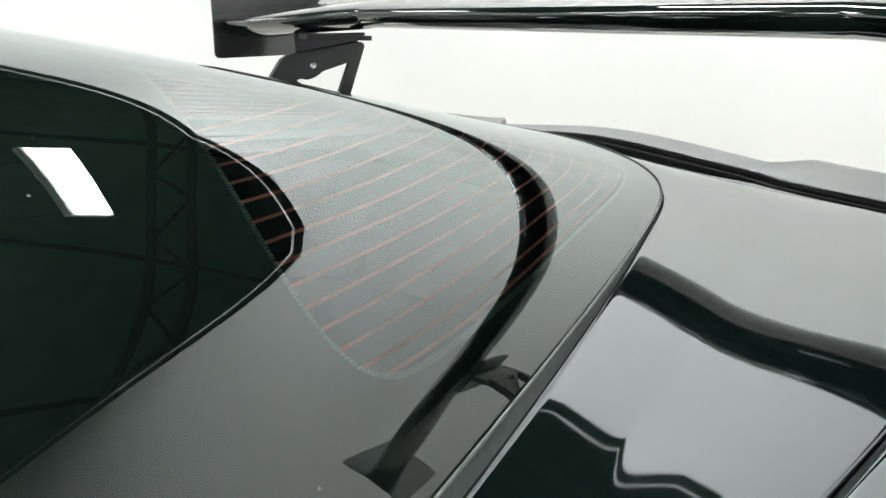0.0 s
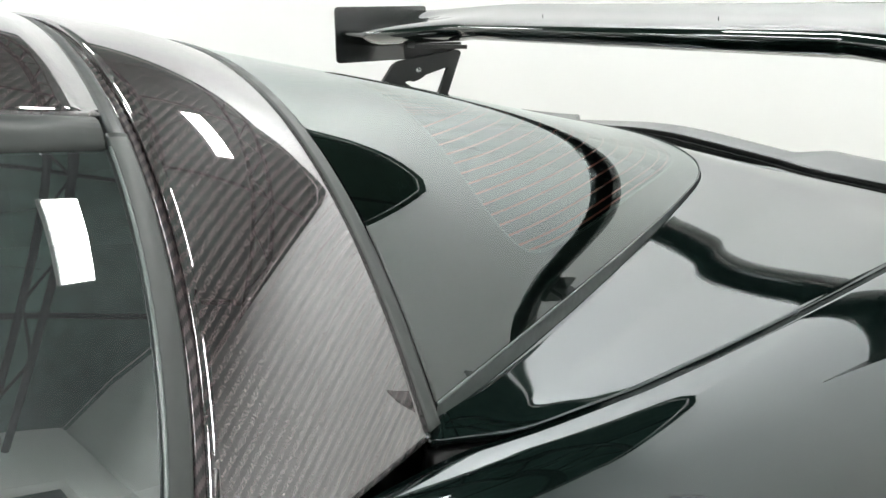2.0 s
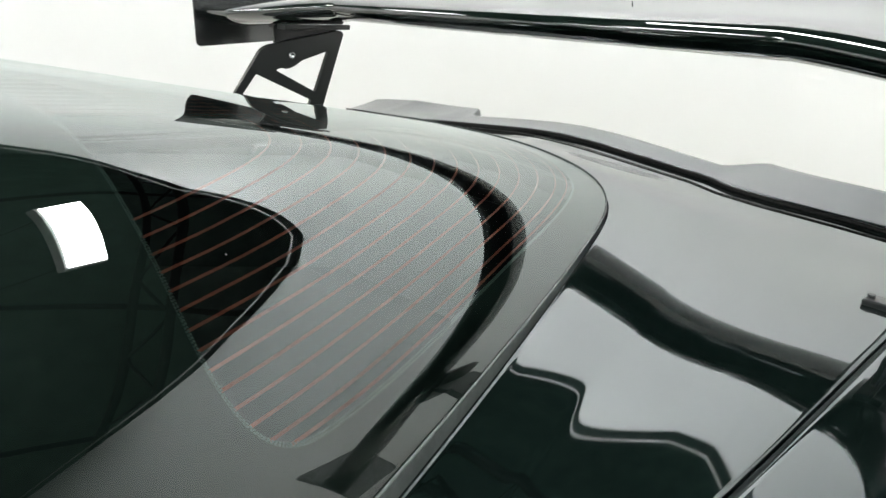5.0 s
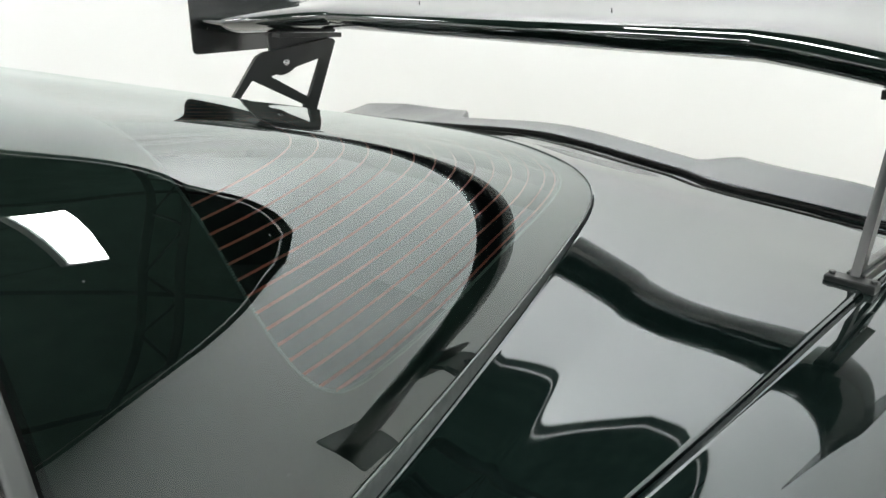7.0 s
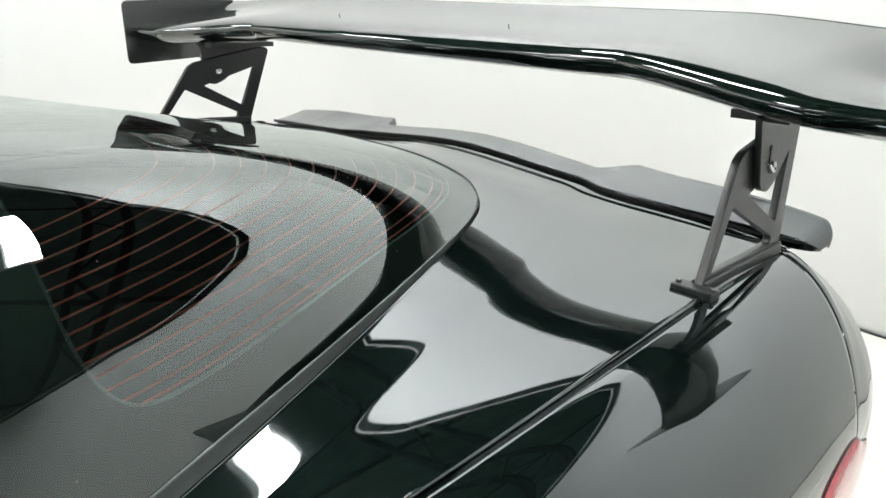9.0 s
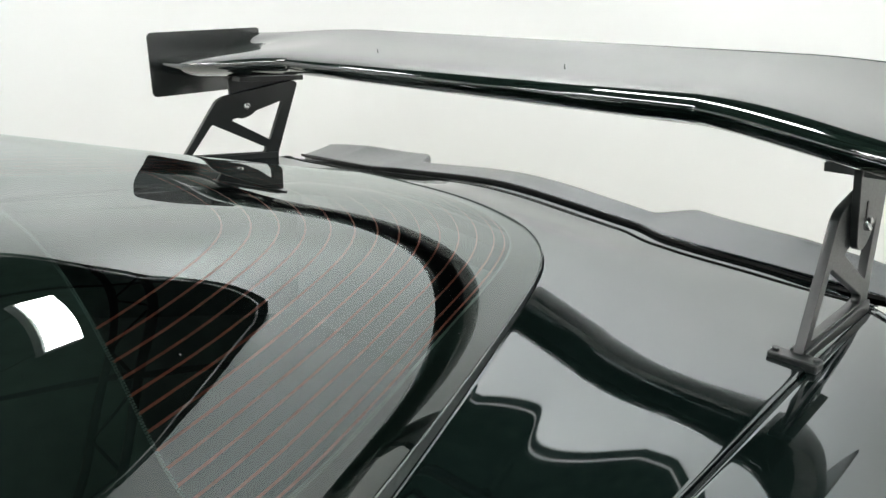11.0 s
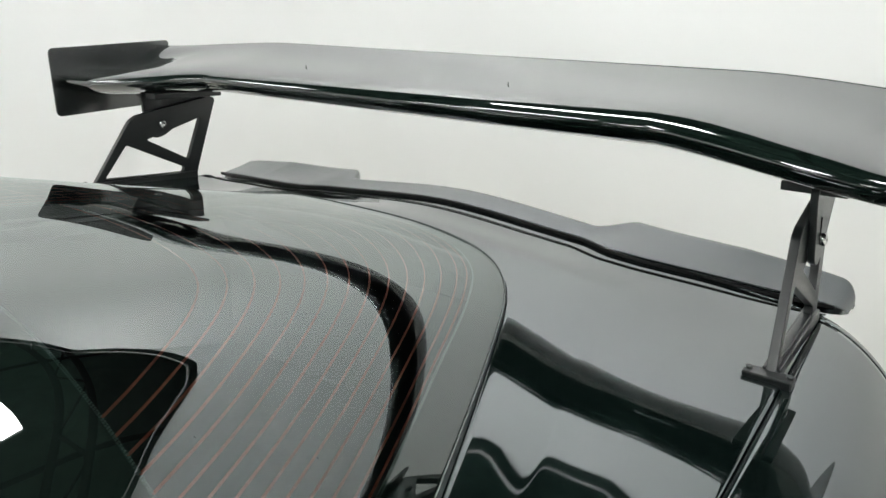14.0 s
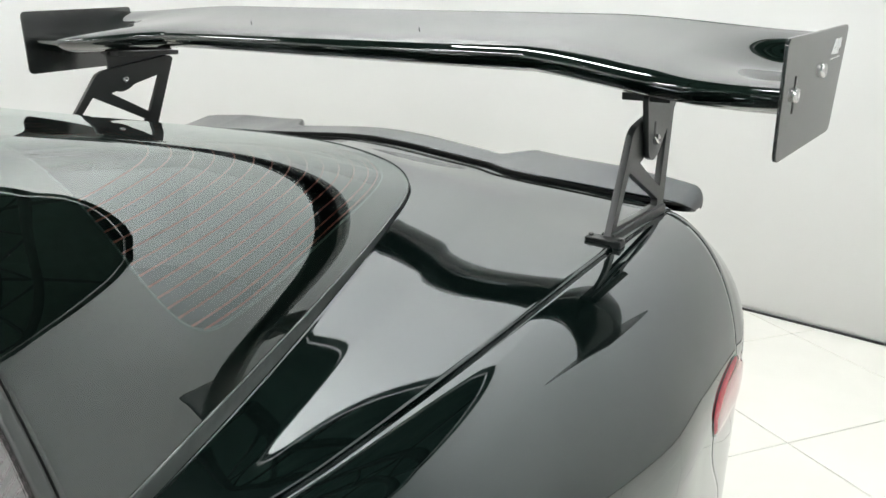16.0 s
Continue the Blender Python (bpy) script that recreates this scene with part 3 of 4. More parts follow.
# body shell below: quarter panels and bumper swept from the lid's edge to the widest outline
def shell_curves():
    """Top edge and widest outline of the body, near half, from behind the door round to the middle of the tail."""
    top = [(0.8320, -0.135), (0.8075, -0.05), (0.7945, 0.005)] + [(x + 0.010 * (1 - float(smooth(0.0, 0.1, y))), y) for x, y in LID[2:]]
    top = np.array(top)
    wide = np.array([(0.885, -0.16), (0.893, 0.0), (0.905, 0.2), (0.915, 0.4), (0.917, 0.52), (0.913, 0.64), (0.896, 0.76), (0.877, 0.88), (0.860, 0.98),
                     (0.841, 1.07), (0.806, 1.16), (0.735, 1.225), (0.58, 1.272), (0.38, 1.295), (0.18, 1.305), (0.0, 1.307)])
    t = np.linspace(0, len(wide) - 1, 200)
    q = np.vstack([2 * wide[0] - wide[1], wide, wide[-1] * [-1, 1] + (wide[-1] - wide[-2]) * [1, 0]])
    q[-1] = wide[-2] * [-1, 1]
    out = []
    for v in t:
        i = min(int(v), len(wide) - 2)
        s = v - i
        a, b, c, e = q[i:i + 4]
        out.append(0.5 * (2 * b + (c - a) * s + (2 * a - 5 * b + 4 * c - e) * s * s + (3 * b - a - 3 * c + e) * s ** 3))
    return top, np.array(out)


TOP, WIDE = shell_curves()
SEAM = 0.66


EDGE_X = float(shut_x(0.32))
FRONT_Z = (float(plain_deck(EDGE_X, 0.32)), -float(plain_deck(float(shut_x(0.33)), 0.33) - plain_deck(float(shut_x(0.31)), 0.31)) / 0.02, 0.085)


def shell_point(st, ph):
    """The body's skin: st runs along it (0 door, SEAM bumper joint, 1 tail), ph from the lid's edge (0) down to the sill (1)."""
    st, ph = np.asarray(st, float), np.asarray(ph, float)
    a = resample(TOP, st, [(0, 0), (3, 0.10), (3 + 107, SEAM), (len(TOP) - 1, 1)])
    b = resample(WIDE, st, [(0, 0), (26, 0.10), (106, SEAM), (199, 1)])
    ahead = np.maximum(0.1 - a[..., 1], 0)
    back = plain_deck(a[..., 0], np.maximum(a[..., 1], 0.1))
    za = np.where(ahead > 0, 0.9575 + 0.117 * ahead - 0.34 * ahead ** 2, back)
    near_front = np.clip((0.32 - a[..., 1]) / 0.45, 0, 1)
    line = FRONT_Z[0] + FRONT_Z[1] * (0.32 - a[..., 1]) + FRONT_Z[2] * (0.32 - a[..., 1]) ** 2
    za = np.where(near_front > 0, line, za)
    turn = np.clip(ph / 0.6, 0, 1) * math.pi / 2
    low = np.clip((ph - 0.6) / 0.4, 0, 1)
    out = np.sin(turn) ** 0.92
    depth = 0.20 + 0.07 * smooth(SEAM, 1, st)
    z = za - depth * (1 - np.cos(turn)) ** (1 + 0.2 * (1 - smooth(0.05, 0.45, st)))
    z = z - low * (z - 0.20)
    xy = a + (b - a) * out[..., None] * (1 - 0.10 * low[..., None] ** 2)
    return np.concatenate([xy, z[..., None]], -1)


def joint(ph, off=0.0):
    """Where the bumper meets the wing panel: down to the side lamp, then forward below it."""
    return 0.648 + off - 0.112 * smooth(0.53, 0.616, ph) + 0.112 * smooth(0.616, 0.76, ph)


def shell_sheet(name, s0, s1, mat, lab, sign, n_s=90, n_p=60, p0=0.0, p1=1.0, lift=0.0):
    s, p = np.meshgrid(np.linspace(0, 1, n_s), np.linspace(p0, p1, n_p), indexing="ij")
    s = s0(p) * (1 - s) + s1(p) * s
    pts = shell_point(s, p)
    if lift:
        du, dv = np.gradient(pts, axis=0), np.gradient(pts, axis=1)
        n = np.cross(dv, du)
        n /= np.linalg.norm(n, axis=2, keepdims=True) + 1e-12
        pts = pts + lift * n * (1 if (n[n_s // 2, n_p // 2, 0] > 0) else -1)
    pts[..., 0] *= sign
    return grid(name, pts, mat, car, lab, flip=sign < 0, thick=0.004)


def flank(s):
    panel = shell_sheet("quarter_panel", lambda p: 0 * p, lambda p: joint(p, -0.0012), PAINT, "glossy black rear wing panel", s, 140, 70)
    return panel


both(flank)
both(lambda s: shell_sheet("bumper_half", lambda p: joint(p, 0.0012), lambda p: 0 * p + 1, PAINT, "glossy black rear bumper skin", s, 90, 60))
both(lambda s: shell_sheet("bumper_joint", lambda p: joint(p, -0.004), lambda p: joint(p, 0.004), GAP, "dark joint between panel and bumper", s, 4, 60, lift=-0.006))

# spoiler lip along the lid's rear edge
def lip_front(ax):
    """Where the lip spoiler's front edge lies: the raised ends reach further forward."""
    return 1.140 - 0.022 * smooth(0.29, 0.37, ax) + 0.11 * np.maximum(0, ax - 0.42)


def lip_base(ax, y):
    """The deck carried on outwards at an even fall under the lip's raised ends."""
    return plain_deck(np.minimum(ax, 0.56), y) - 0.075 * np.maximum(0, ax - 0.56)


def spoiler_sheet():
    xs = np.concatenate([-(0.704 - 0.064 * np.linspace(0, 1, 30) ** 2), -np.linspace(0.636, 0.0, 140), np.linspace(0.0, 0.636, 140)[1:], (0.704 - 0.064 * np.linspace(1, 0, 30) ** 2)])
    ax = np.abs(xs)
    end = smooth(0.285, 0.345, ax)
    y0 = lip_front(np.minimum(ax, 0.70))
    rear = 1.204 - 0.055 * (ax / 0.7) ** 2 + 0.062 * end + 0.014 * smooth(0.5, 0.7, ax)
    zb = plain_deck(np.minimum(ax, 0.70), y0)
    zr = lip_base(ax, 1.172 - 0.055 * (np.minimum(ax, 0.7) / 0.7) ** 2) + 0.0155 + 0.0085 * end + 0.008 * smooth(0.36, 0.62, ax)
    zf = lip_base(ax, y0) + 0.0068 + 0.003 * smooth(0.5, 0.65, ax)
    zr = np.where(ax > 0.4, np.minimum(zr, zf + 0.215 * (rear - y0)), zr)
    rows = [np.stack([xs, y0 + 0.006, zb - 0.010], -1), np.stack([xs, y0 + 0.002, zf - 0.0018], -1), np.stack([xs, y0, zf - 0.001], -1), np.stack([xs, y0 + 0.002, zf], -1)]
    for k in np.linspace(0.08, 1, 16):
        bend = 0.72 * k + 0.28 * k * k
        rows.append(np.stack([xs, y0 + 0.002 + (rear - y0) * k, zf + (zr - zf) * bend], -1))
    stub = smooth(0.54, 0.66, ax)
    for dy, dz in ((0.006, -0.003), (0.009, -0.012), (0.008, -0.035), (0.012, -0.075)):
        rows.append(np.stack([xs, rear + dy - 0.012 * stub * (dz < -0.02), zr + dz * (1 - 0.6 * stub)], -1))
    out = np.stack(rows, 1)
    # the ends close in a rounded cap
    close = np.clip(1 - (np.maximum(0, ax - 0.676) / 0.0282) ** 2.2, 0.0, 1) ** (1 / 2.2)
    core = np.stack([xs, 0.45 * y0 + 0.55 * rear, zb - 0.012], -1)[:, None]
    return core + (out - core) * np.stack([np.ones_like(close), 0.25 + 0.75 * close, close], -1)[:, None]


grid("spoiler_lip", spoiler_sheet(), LIP_BLACK, car, "glossy black lip spoiler with raised ends", flip=True, thick=0.002)

lip_x = np.concatenate([-np.linspace(0.690, 0.0, 120), np.linspace(0.0, 0.690, 120)[1:]])
lip_y = lip_front(np.abs(lip_x))
# first strip: dark reflection of the lip's front face, put in as black colour
for name, y0, y1, up, lab in (("lip_seal", -0.003, 0.004, 0.0055, "black strip for the dark reflection in the lip spoiler's front face"), ("lid_rear_gap", -0.0440, -0.0415, 0.0020, "thin dark shut line before the lip spoiler")):
    grid(name, np.stack([np.stack([lip_x, lip_y + dy, plain_deck(lip_x, lip_y + dy) + dz], -1) for dy, dz in ((y0, 0.0003), (y0 + 0.0002, up), (y1, up), (y1, 0.0003))], 1), GAP, car, lab, flip=True)

# red side marker lamps on the rear corners
def marker(sign):
    rim = np.array([(0.646, 0.528), (0.586, 0.524), (0.542, 0.539), (0.523, 0.575), (0.536, 0.616), (0.581, 0.630), (0.638, 0.635), (0.676, 0.639), (0.687, 0.615), (0.672, 0.575)])
    n = len(rim)
    loop = []
    for k in np.arange(0, n, 0.125):
        i, f = int(k), k - int(k)
        a, b, c, d = (rim[(i + m) % n] for m in (-1, 0, 1, 2))
        loop.append(0.5 * (2 * b + (c - a) * f + (2 * a - 5 * b + 4 * c - d) * f * f + (3 * b - a - 3 * c + d) * f ** 3))
    loop = np.array(loop)
    mid = loop.mean(0)
    out = None
    for name, mat, lab, rows in (("marker_seat", GAP, "dark rim round the side marker", ((0.985, -0.004), (0.985, 0.0008), (0.90, 0.0010))),
                                 ("side_marker", RED_LENS, "red side marker lens", ((0.96, -0.002), (0.955, 0.002), (0.9, 0.0042), (0.75, 0.0056), (0.5, 0.0062), (0.25, 0.0064), (0.02, 0.0064)))):
        pts = []
        for k, up in rows:
            q = mid + (loop - mid) * k
            ring = shell_point(q[:, 0], q[:, 1]) + up * np.array([0.90, 0.38, 0.2])
            ring[:, 0] *= sign
            pts.append(ring)
        out = grid(name, np.array(pts), mat, car, lab, flip=sign < 0, closed=True)
    return out


both(marker)

# fuel door on the near flank
def fuel_door():
    s, p = np.meshgrid(np.linspace(-1, 1, 40), np.linspace(-1, 1, 40), indexing="ij")
    # squircle mapping keeps the corners round
    sx, pz = s * np.sqrt(1 - 0.30 * p * p), p * np.sqrt(1 - 0.30 * s * s)
    for name, k, lift, mat, lab in (("fuel_door_gap", 1.0, 0.0022, GAP, "dark gap round the fuel door"), ("fuel_door", 0.955, 0.0034, PAINT, "glossy black fuel door")):
        pts = shell_point(0.092 + 0.031 * sx * k, 0.42 + 0.165 * pz * k)
        pts[..., 0] += lift * 0.8
        pts[..., 2] += lift * 0.6
        grid(name, pts, mat, car, lab, thick=0.002)


fuel_door()


# door skin, sill line and the dark inside
def door_skin(s):
    pts = []
    for k in np.linspace(0, 1, 30):
        z = 0.962 - 0.76 * k
        bulge = 0.075 * math.sin(math.pi * min(1, k * 1.15 + 0.02)) ** 0.6
        row = []
        for y in np.linspace(-1.05, -0.142, 30):
            row.append((s * (float(half_width(y)) + 0.012 + bulge), y, z))
        pts.append(row)
    grid("door_skin", pts, PAINT, car, "glossy black door skin", thick=0.004, flip=s > 0)


both(door_skin)

cab = []
for k, z in ((0.0, 0.955), (0.5, 0.82), (1.0, 0.74)):
    cab.append([(x, y, z) for x, y in ((-0.74, -1.0), (-0.72, 0.0), (-0.5, 0.55), (-0.28, 0.86), (0.28, 0.86), (0.5, 0.55), (0.72, 0.0), (0.74, -1.0))])
grid("cargo_trim", cab, CARPET, car, "black carpeted cargo sides", smooth=False, thick=0.004)
mesh_object("cargo_floor", [(x, y, 0.74) for x, y in ((-0.74, -1.0), (-0.72, 0.0), (-0.5, 0.55), (-0.28, 0.86), (0.28, 0.86), (0.5, 0.55), (0.72, 0.0), (0.74, -1.0))],
            [[7, 6, 5, 4, 3, 2, 1, 0]], CARPET, car, "black carpeted cargo floor", False)
box("front_bulkhead", (-0.86, -1.08, 0.18), (0.86, -1.05, 0.95), CARPET, car, "plain dark bulkhead at the front of the cabin")
box("windscreen_blank", (-0.60, -1.08, 0.95), (0.60, -1.055, 1.20), CARPET, car, "dark front of the cabin")
box("underbody", (-0.80, -1.05, 0.16), (0.80, 1.22, 0.20), GAP, car, "dark flat underbody")


def wheel(sx, y):
    w = empty("wheel")
    w.parent = car
    ang = np.linspace(0, 2 * math.pi, 48, endpoint=False)

    def ring(prof, name, mat, lab=""):
        pts = [[(sx * x, y + r * math.cos(t), 0.33 + r * math.sin(t)) for t in ang] for x, r in prof]
        return grid(name, pts, mat, w, lab, closed=True, flip=sx < 0)

    ring(((0.62, 0.235), (0.60, 0.30), (0.615, 0.325), (0.64, 0.33), (0.86, 0.33), (0.885, 0.325), (0.90, 0.30), (0.88, 0.235)), "tyre", TYRE)
    ring(((0.62, 0.235), (0.88, 0.235), (0.885, 0.225), (0.86, 0.20), (0.855, 0.09), (0.87, 0.06), (0.87, 0.001)), "rim", RIM)
    return w


for sx in (1, -1):
    wheel(sx, 0.50)

# ---------------------------------------------------------------- rear wing on stands
wing = empty("rear_wing", (0, 1.0, 0.97))
tagged(wing, "tall glossy black rear wing on two satin stands", "car wing")
SPAN = 0.90


def section(x):
    """Nose and tail of the blade at one station."""
    ax = abs(x)
    mid = 1 - float(np.clip((ax - 0.475) / 0.30, 0, 1))
    mid = mid * mid * (3 - 2 * mid) * 0.45 + mid * 0.55
    tail = 1 - float(smooth(0.50, 0.92, ax))
    nose = np.array([0.882 + 0.083 * mid, 1.187 + 0.023 * mid])
    end = np.array([1.152 + 0.06 * tail, 1.258 + 0.020 * tail])
    return nose, end


def mid_share(x):
    return 1 - float(smooth(0.475, 0.77, abs(x)))


def blade():
    ts = 0.5 * (1 - np.cos(np.linspace(0, math.pi, 40)))
    pts = []
    xs = np.concatenate([np.linspace(-SPAN + 0.002, -0.70, 20), np.linspace(-0.69, -0.46, 40), np.linspace(-0.45, 0.45, 40), np.linspace(0.46, 0.69, 40), np.linspace(0.70, SPAN - 0.002, 20)])
    for x in xs:
        a, b = section(x)
        c = b - a
        n = np.array([-c[1], c[0]]) / np.linalg.norm(c)
        thick = (0.200 + 0.042 * mid_share(x)) * np.linalg.norm(c)
        prof = []
        for sgn, run in ((1, ts[::-1]), (-1, ts[1:])):
            for t in run:
                half = 5 * thick * (0.2969 * math.sqrt(t) - 0.126 * t - 0.3516 * t * t + 0.2843 * t ** 3 - 0.1015 * t ** 4) / 2 * 2
                camber = -0.055 * np.linalg.norm(c) * 4 * t * (1 - t)
                camber += 0.036 * float(smooth(0.70, 0.86, abs(x))) * (float(smooth(0.45, 1.0, t)) - t)
                q = a + c * t + n * (camber + sgn * (0.72 if sgn > 0 else 1.0) * max(half, 0.0012 if t > 0.9 else 0))
                prof.append((x, q[0], q[1]))
        pts.append(prof)
    return np.array(pts)


grid("blade", blade(), WING_BLACK, wing, "glossy black curved wing blade", closed=True)


def end_plate(s):
    x = s * SPAN
    o = rounded([(0.864, 1.257), (1.166, 1.271), (1.128, 1.122), (0.870, 1.108)], 0.013, 6)
    p = plate("end_plate", [o], min(x, x + s * 0.005), max(x, x + s * 0.005), PLATE_BLACK, wing, "satin black flat end plate")
    face = x + s * 0.005
    for y, z in ((0.915, 1.188), (1.040, 1.212)):
        disc_bolt("plate_bolt", (face, y, z), s, 0.0095, 0.006, STEEL, p, "steel button-head bolt")
    plate("slot", [rounded([(0.9125, 1.165), (0.9175, 1.165), (0.9175, 1.212), (0.9125, 1.212)], 0.0024)], min(face, face + s * 0.0009), max(face, face + s * 0.0009), GAP, p, "dark adjusting slot", 0.0001)
    # white maker's mark: plain slanted shapes
    for shape in ([(1.078, 1.232), (1.088, 1.232), (1.104, 1.253), (1.098, 1.253)], [(1.092, 1.232), (1.108, 1.232), (1.108, 1.253), (1.103, 1.253), (1.101, 1.240), (1.096, 1.237)],
                  [(1.112, 1.232), (1.117, 1.232), (1.118, 1.239), (1.128, 1.241), (1.128, 1.254), (1.113, 1.253)], [(1.078, 1.226), (1.128, 1.229), (1.128, 1.2275), (1.078, 1.2245)]):
        plate("maker_mark", [shape], min(face, face + s * 0.0008), max(face, face + s * 0.0008), WHITE_MARK, p, "white printed mark", 0.0001)
    return p


both(end_plate)


def stand(s):
    x = s * 0.690
    rim = rounded([(0.836, 0.980), (0.922, 1.115), (0.938, 1.124), (1.112, 1.156), (1.124, 1.150), (1.072, 0.972)], 0.006)
    hole_a = rounded([(0.955, 1.070), (1.088, 1.112), (1.056, 1.016)], 0.007)
    hole_b = rounded([(0.911, 1.064), (0.860, 0.993), (1.043, 0.988), (1.047, 1.000)], 0.006)
    st_ = plate("stand", [rim, hole_a[::-1], hole_b[::-1]], x - 0.0055, x + 0.0055, SATIN, wing, "satin black triangulated stand", 0.001)
    xo = x + s * 0.0105
    br = plate("bracket", [rounded([(0.958, 1.168), (1.135, 1.176), (1.012, 1.078), (0.990, 1.070), (0.968, 1.078)], 0.010)], xo - 0.0045, xo + 0.0045, SATIN, wing, "satin black bracket under the blade", 0.001)
    box("flange", (min(x - s * 0.03, x + s * 0.045), 0.966, 1.159), (max(x - s * 0.03, x + s * 0.045), 1.125, 1.170), SATIN, br, "", 0.0015)
    for sgn in (1, -1):
        face = (xo + s * 0.0045) if sgn == s else x - s * 0.0055
        disc_bolt("stand_bolt", (face, 0.993, 1.102), sgn, 0.0085, 0.008, STEEL, st_, "steel bolt", 6 if sgn == s else 16)
    plate("slot", [rounded([(0.990, 1.106), (0.996, 1.106), (0.998, 1.128), (0.992, 1.128)], 0.002)], xo + (s * 0.0045 if s > 0 else -0.0054), xo + (0.0054 if s > 0 else -0.0045), GAP, br, "dark adjusting slot", 0.0001)
    ft = box("clamp", (x - 0.028, 0.820, 0.974), (x + 0.026, 0.844, 0.985), SATIN, wing, "black clamp at the stand's foot", 0.003)
    box("rail", (x - 0.010, 0.84, 0.972), (x + 0.010, 1.075, 0.988), SATIN, wing, "black rail under the stand", 0.002)
    for y in (0.85, 1.05):
        zt = float(deck(0.69, y))
        tube("post", [(x + 0.002, y, 0.972), (x + 0.002, y, zt - 0.01)], 0.006, STEEL, wing, "steel stud", 10)
    for dy in (-0.022, 0.022):
        tube("clamp_screw", [(x + dy, 0.832, 0.984), (x + dy, 0.832, 0.988)], 0.004, SATIN, ft, "", 8)


both(stand)
for x, y in ((-0.283, 1.085), (0.189, 1.078)):
    a, b = section(x)
    zt = a[1] + (b - a)[1] * 0.5 + 0.0035
    tube("tuft_pin", [(x, 1.06, zt - 0.004), (x, 1.06, zt + 0.0015)], 0.0010, SATIN, wing, "tiny dark pin on the blade", 6)

def lean(ob, sgn):
    """Stands toe in towards the rear and lean in towards the blade."""
    for v in ob.data.vertices:
        v.co.x += sgn * ((0.0125 if sgn > 0 else 0.0225) - 0.10 * (v.co.y - 0.85) - 0.06 * (v.co.z - 0.975))


for o in wing.children_recursive:
    if o.name.split(".")[0] in ("stand", "bracket", "flange", "stand_bolt", "clamp", "rail", "post", "clamp_screw") or (o.name.startswith("slot") and o.parent.name.startswith("bracket")):
        if "leaned" not in o.data:
            o.data["leaned"] = 1
            lean(o, 1 if o.data.vertices[0].co.x > 0 else -1)
for o in wing.children:
    o.matrix_parent_inverse = Matrix.Translation(-wing.location)

# ---------------------------------------------------------------- the room
TURN_ROOM = radians(-4.8)
WALL_TOP = 3.295


room_m = Matrix.Rotation(TURN_ROOM, 4, "Z")
REAR_Y = 3.40
LEFT_X, RIGHT_X, FRONT_Y = -2.562, 3.3, -5.0


def turned(ob):
    ob.matrix_world = room_m @ ob.matrix_world
    return ob


COVE = 1.3


def wall_top(x, y):
    """The studio wall's upper edge: level behind the car, rising with the hall's roof on the near side and falling along the far side."""
    return WALL_TOP + 0.534 * max(0.0, min(x, 3.4) + 0.968) + 0.477 * min(1.0, max(0.0, (LEFT_X + COVE - x) / COVE)) - 0.592 * min(2.5, max(0.0, REAR_Y - 0.65 - y))


def wall_line():
    """The wall's foot in plan: along the rear, round the corner, down the far side."""
    out = [(x, REAR_Y) for x in np.linspace(RIGHT_X, LEFT_X + COVE, 60)]
    out += [(LEFT_X + COVE - COVE * math.sin(t), REAR_Y - COVE + COVE * math.cos(t)) for t in np.linspace(0, math.pi / 2, 24)[1:]]
    out += [(LEFT_X, y) for y in np.linspace(REAR_Y - COVE, FRONT_Y, 20)[1:]]
    return np.array(out)


LINE = wall_line()


def upright(name, line, rows, mat, thick, smoothly=True):
    pts = np.stack([np.c_[line, [f(x, y) for x, y in line]] for f in rows], 1)
    return turned(grid(name, pts, mat, None, "", thick=thick, smooth=smoothly))


tagged(upright("wall_rear", LINE, (lambda x, y: 0.0, lambda x, y: 0.5 * wall_top(x, y), wall_top), PLASTER, 0.1), "smooth white painted studio wall with a rounded corner", "wall", kind="structure")
tagged(upright("baseboard_rear", LINE + np.array([[0, -0.006]]), (lambda x, y: 0.0, lambda x, y: 0.009), SKIRT, 0.006), "thin black strip along the foot of the wall", "baseboard", kind="structure")
near_wall = plate("wall_near", [[(FRONT_Y, 0.0), (REAR_Y, 0.0), (REAR_Y, 5.7), (FRONT_Y, 5.7)], [(2.75, 3.0), (-1.6, 3.0), (-1.6, 4.4), (2.75, 4.4)]], RIGHT_X, RIGHT_X + 0.12, PLASTER, None, "", 0.002)
tagged(turned(near_wall), "tall smooth white studio wall with a dark opening high up", "wall", kind="structure")
tagged(turned(tube("trim_rear", [(x, y - 0.03, wall_top(x, y) + 0.06) for x, y in LINE], 0.008, HOUSING)), "thin white rail above the wall", "rail", kind="structure")

floor = tagged(mesh_object("floor", [(-9, -9, -0.004), (9, -9, -0.004), (9, 9, -0.004), (-9, 9, -0.004)], [[0, 1, 2, 3]], GROUT, smooth=False), "grey grout bed under cream floor tiles", "floor", kind="structure")

# the dark hall round the studio
HALL = 9.0
for name, lo, hi in (("hall_wall_rear", (-HALL, HALL, 0), (HALL, HALL + 0.1, 7.2)), ("hall_wall_front", (-HALL, -HALL - 0.1, 0), (HALL, -HALL, 7.2)),
                     ("hall_wall_far", (-HALL - 0.1, -HALL, 0), (-HALL, HALL, 7.2)), ("hall_wall_near", (HALL, -HALL, 0), (HALL + 0.1, HALL, 7.2))):
    tagged(box(name, lo, hi, ROOF_SHEET), "dark sheet-clad wall of the hall", "wall", kind="structure")
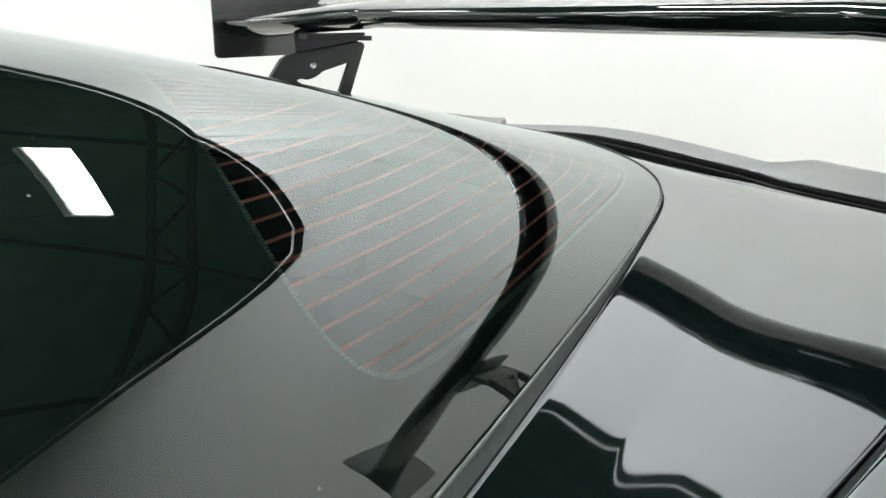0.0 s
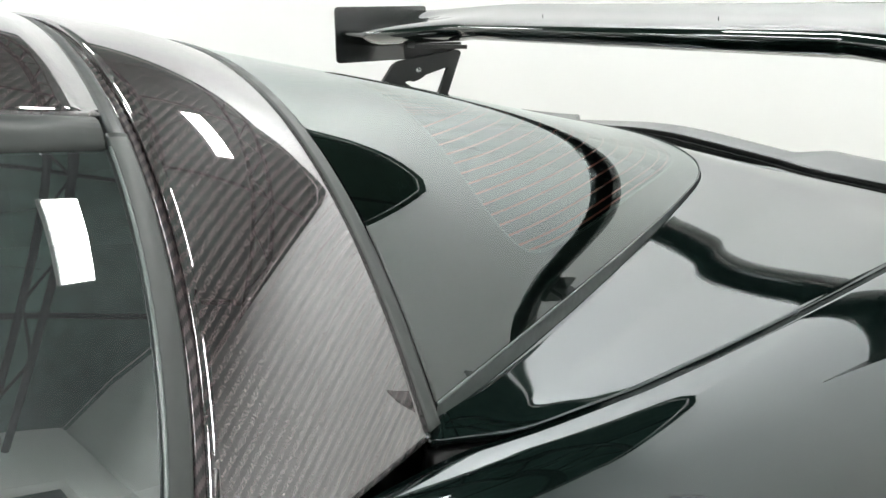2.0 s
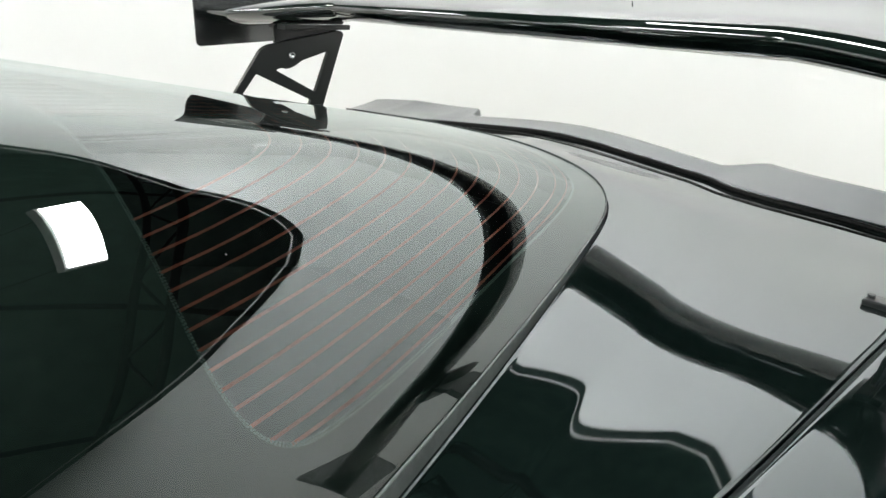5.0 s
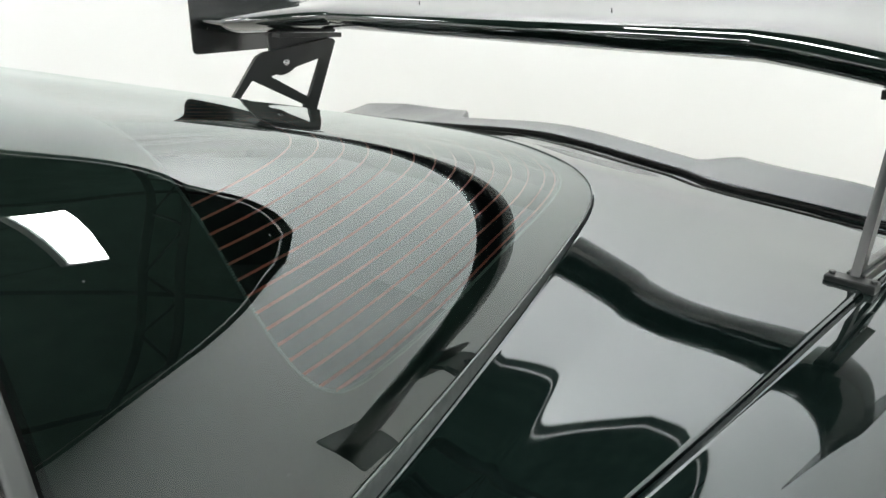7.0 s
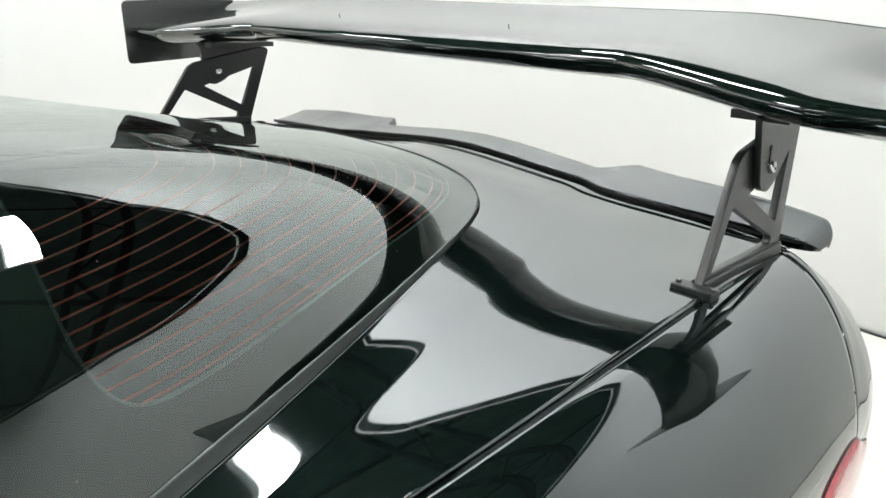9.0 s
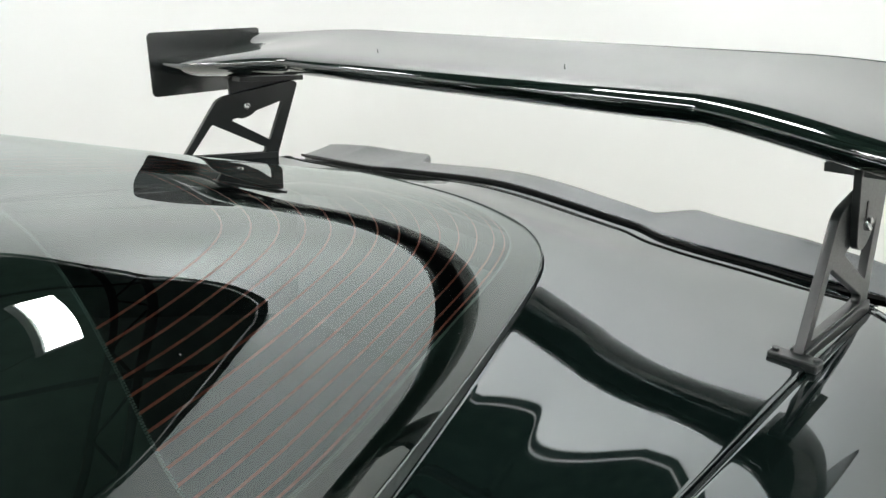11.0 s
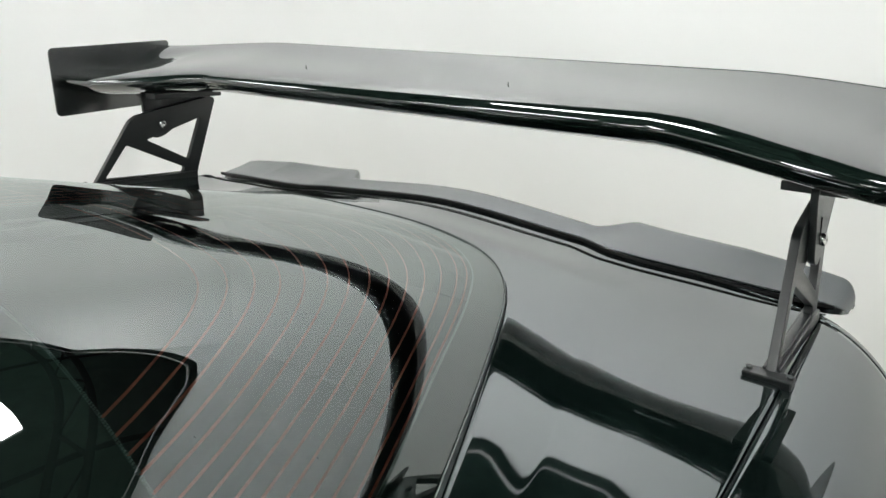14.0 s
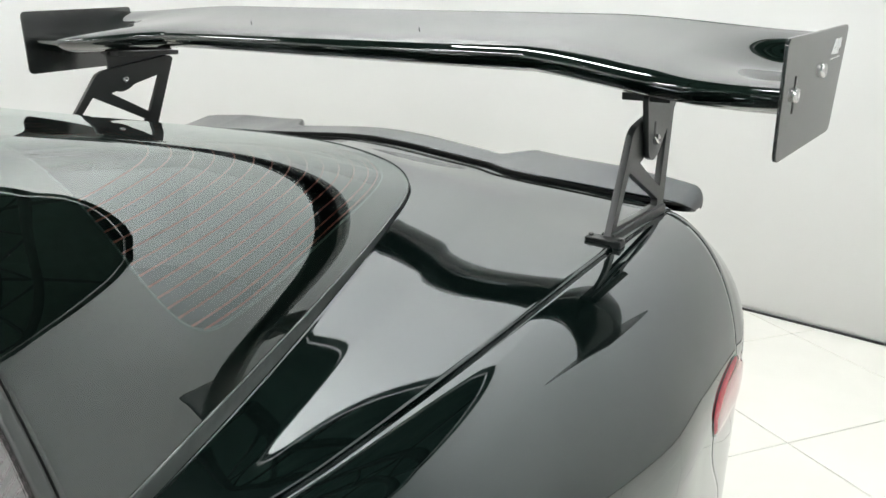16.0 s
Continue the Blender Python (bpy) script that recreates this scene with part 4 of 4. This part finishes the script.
ceiling = tagged(box("ceiling", (-HALL, -HALL, 7.2), (HALL, HALL, 7.3), ROOF_SHEET), "dark sheeted roof of the hall", "ceiling", kind="structure")


def truss(y):
    """A flat lattice girder across the hall."""
    t = empty("roof_truss", (0, y, 5.4))
    tagged(t, "black steel lattice girder under the dark roof", "truss", "roof girders")
    def bar(name, a, b, r):
        tube(name, [Vector(a) - Vector((0, y, 5.4)), Vector(b) - Vector((0, y, 5.4))], r, TRUSS, t, "", 6)

    bar("chord", (-HALL, y, 5.2), (HALL, y, 5.2), 0.055)
    bar("chord", (-HALL, y, 5.75), (HALL, y, 5.75), 0.055)
    xs = np.arange(-HALL, HALL + 0.01, 0.75)
    for k in range(len(xs) - 1):
        za, zb = (5.2, 5.75) if k % 2 else (5.75, 5.2)
        bar("web", (xs[k], y, za), (xs[k + 1], y, zb), 0.022)
    return t


for y in (4.4, 2.1, -0.4, -3.0):
    truss(y)
for x in (-4.2, -1.2, 1.8):
    tagged(tube("purlin", [(x, -HALL, 6.2), (x, HALL, 6.2)], 0.06, TRUSS, None, "", 6), "black steel purlin along the dark roof", "beam", "roof purlins")


def lamp(x, y):
    e = empty("ceiling_lamp", (x, y, LAMP_Z))
    e.rotation_euler = (0, 0, LAMP_TURN)
    tagged(e, "long white ceiling lamp, lit, hung under the dark roof", "ceiling lamp", "ceiling lamps")
    box("housing", (-0.63, -0.185, 0.004), (0.63, 0.185, 0.08), HOUSING, e, "", 0.006)
    box("diffuser", (-0.60, -0.16, -0.012), (0.60, 0.16, 0.002), LIGHT, e, "bright white diffuser")
    for dx in (-0.5, 0.5):
        tube("hanger", [(dx, 0, 0.07), (dx, 0, 7.2 - LAMP_Z)], 0.006, TRUSS, e, "", 6)
    return e


first_lamp = None
for x, y in LAMPS:
    if first_lamp is None:
        first_lamp = lamp(x, y)
    else:
        copy_thing(first_lamp, Matrix.Translation((x, y, LAMP_Z)) @ Matrix.Rotation(LAMP_TURN, 4, "Z"))

# floor tiles, laid askew to the walls
TILE_SIZE, TILE_TURN = 0.69, radians(59.2)
bm = bmesh.new()
bmesh.ops.create_cube(bm, size=1.0)
for v in bm.verts:
    v.co = Vector((v.co.x * (TILE_SIZE - 0.004), v.co.y * (TILE_SIZE - 0.004), -0.004 + 0.004 * (v.co.z + 0.5)))
bmesh.ops.bevel(bm, geom=[e for e in bm.edges if all(v.co.z > -0.001 for v in e.verts)], offset=0.0015, segments=1, affect="EDGES")
tile_mesh = bpy.data.meshes.new("tile")
bm.to_mesh(tile_mesh)
bm.free()
tile_mesh.materials.append(TILE)
ca, sa = math.cos(TILE_TURN), math.sin(TILE_TURN)
for i in range(-15, 14):
    for j in range(-15, 14):
        u, v = 2.317 + (i + 0.5) * TILE_SIZE, 0.595 + (j + 0.5) * TILE_SIZE
        x, y = u * ca - v * sa, u * sa + v * ca
        if not (LEFT_X - 0.55 < x < RIGHT_X + 0.3 and FRONT_Y - 0.4 < y < REAR_Y + 0.4):
            continue
        t = new("tile", tile_mesh)
        t.matrix_world = Matrix.Translation((x, y, 0)) @ Matrix.Rotation(TILE_TURN, 4, "Z")
        t.parent = floor
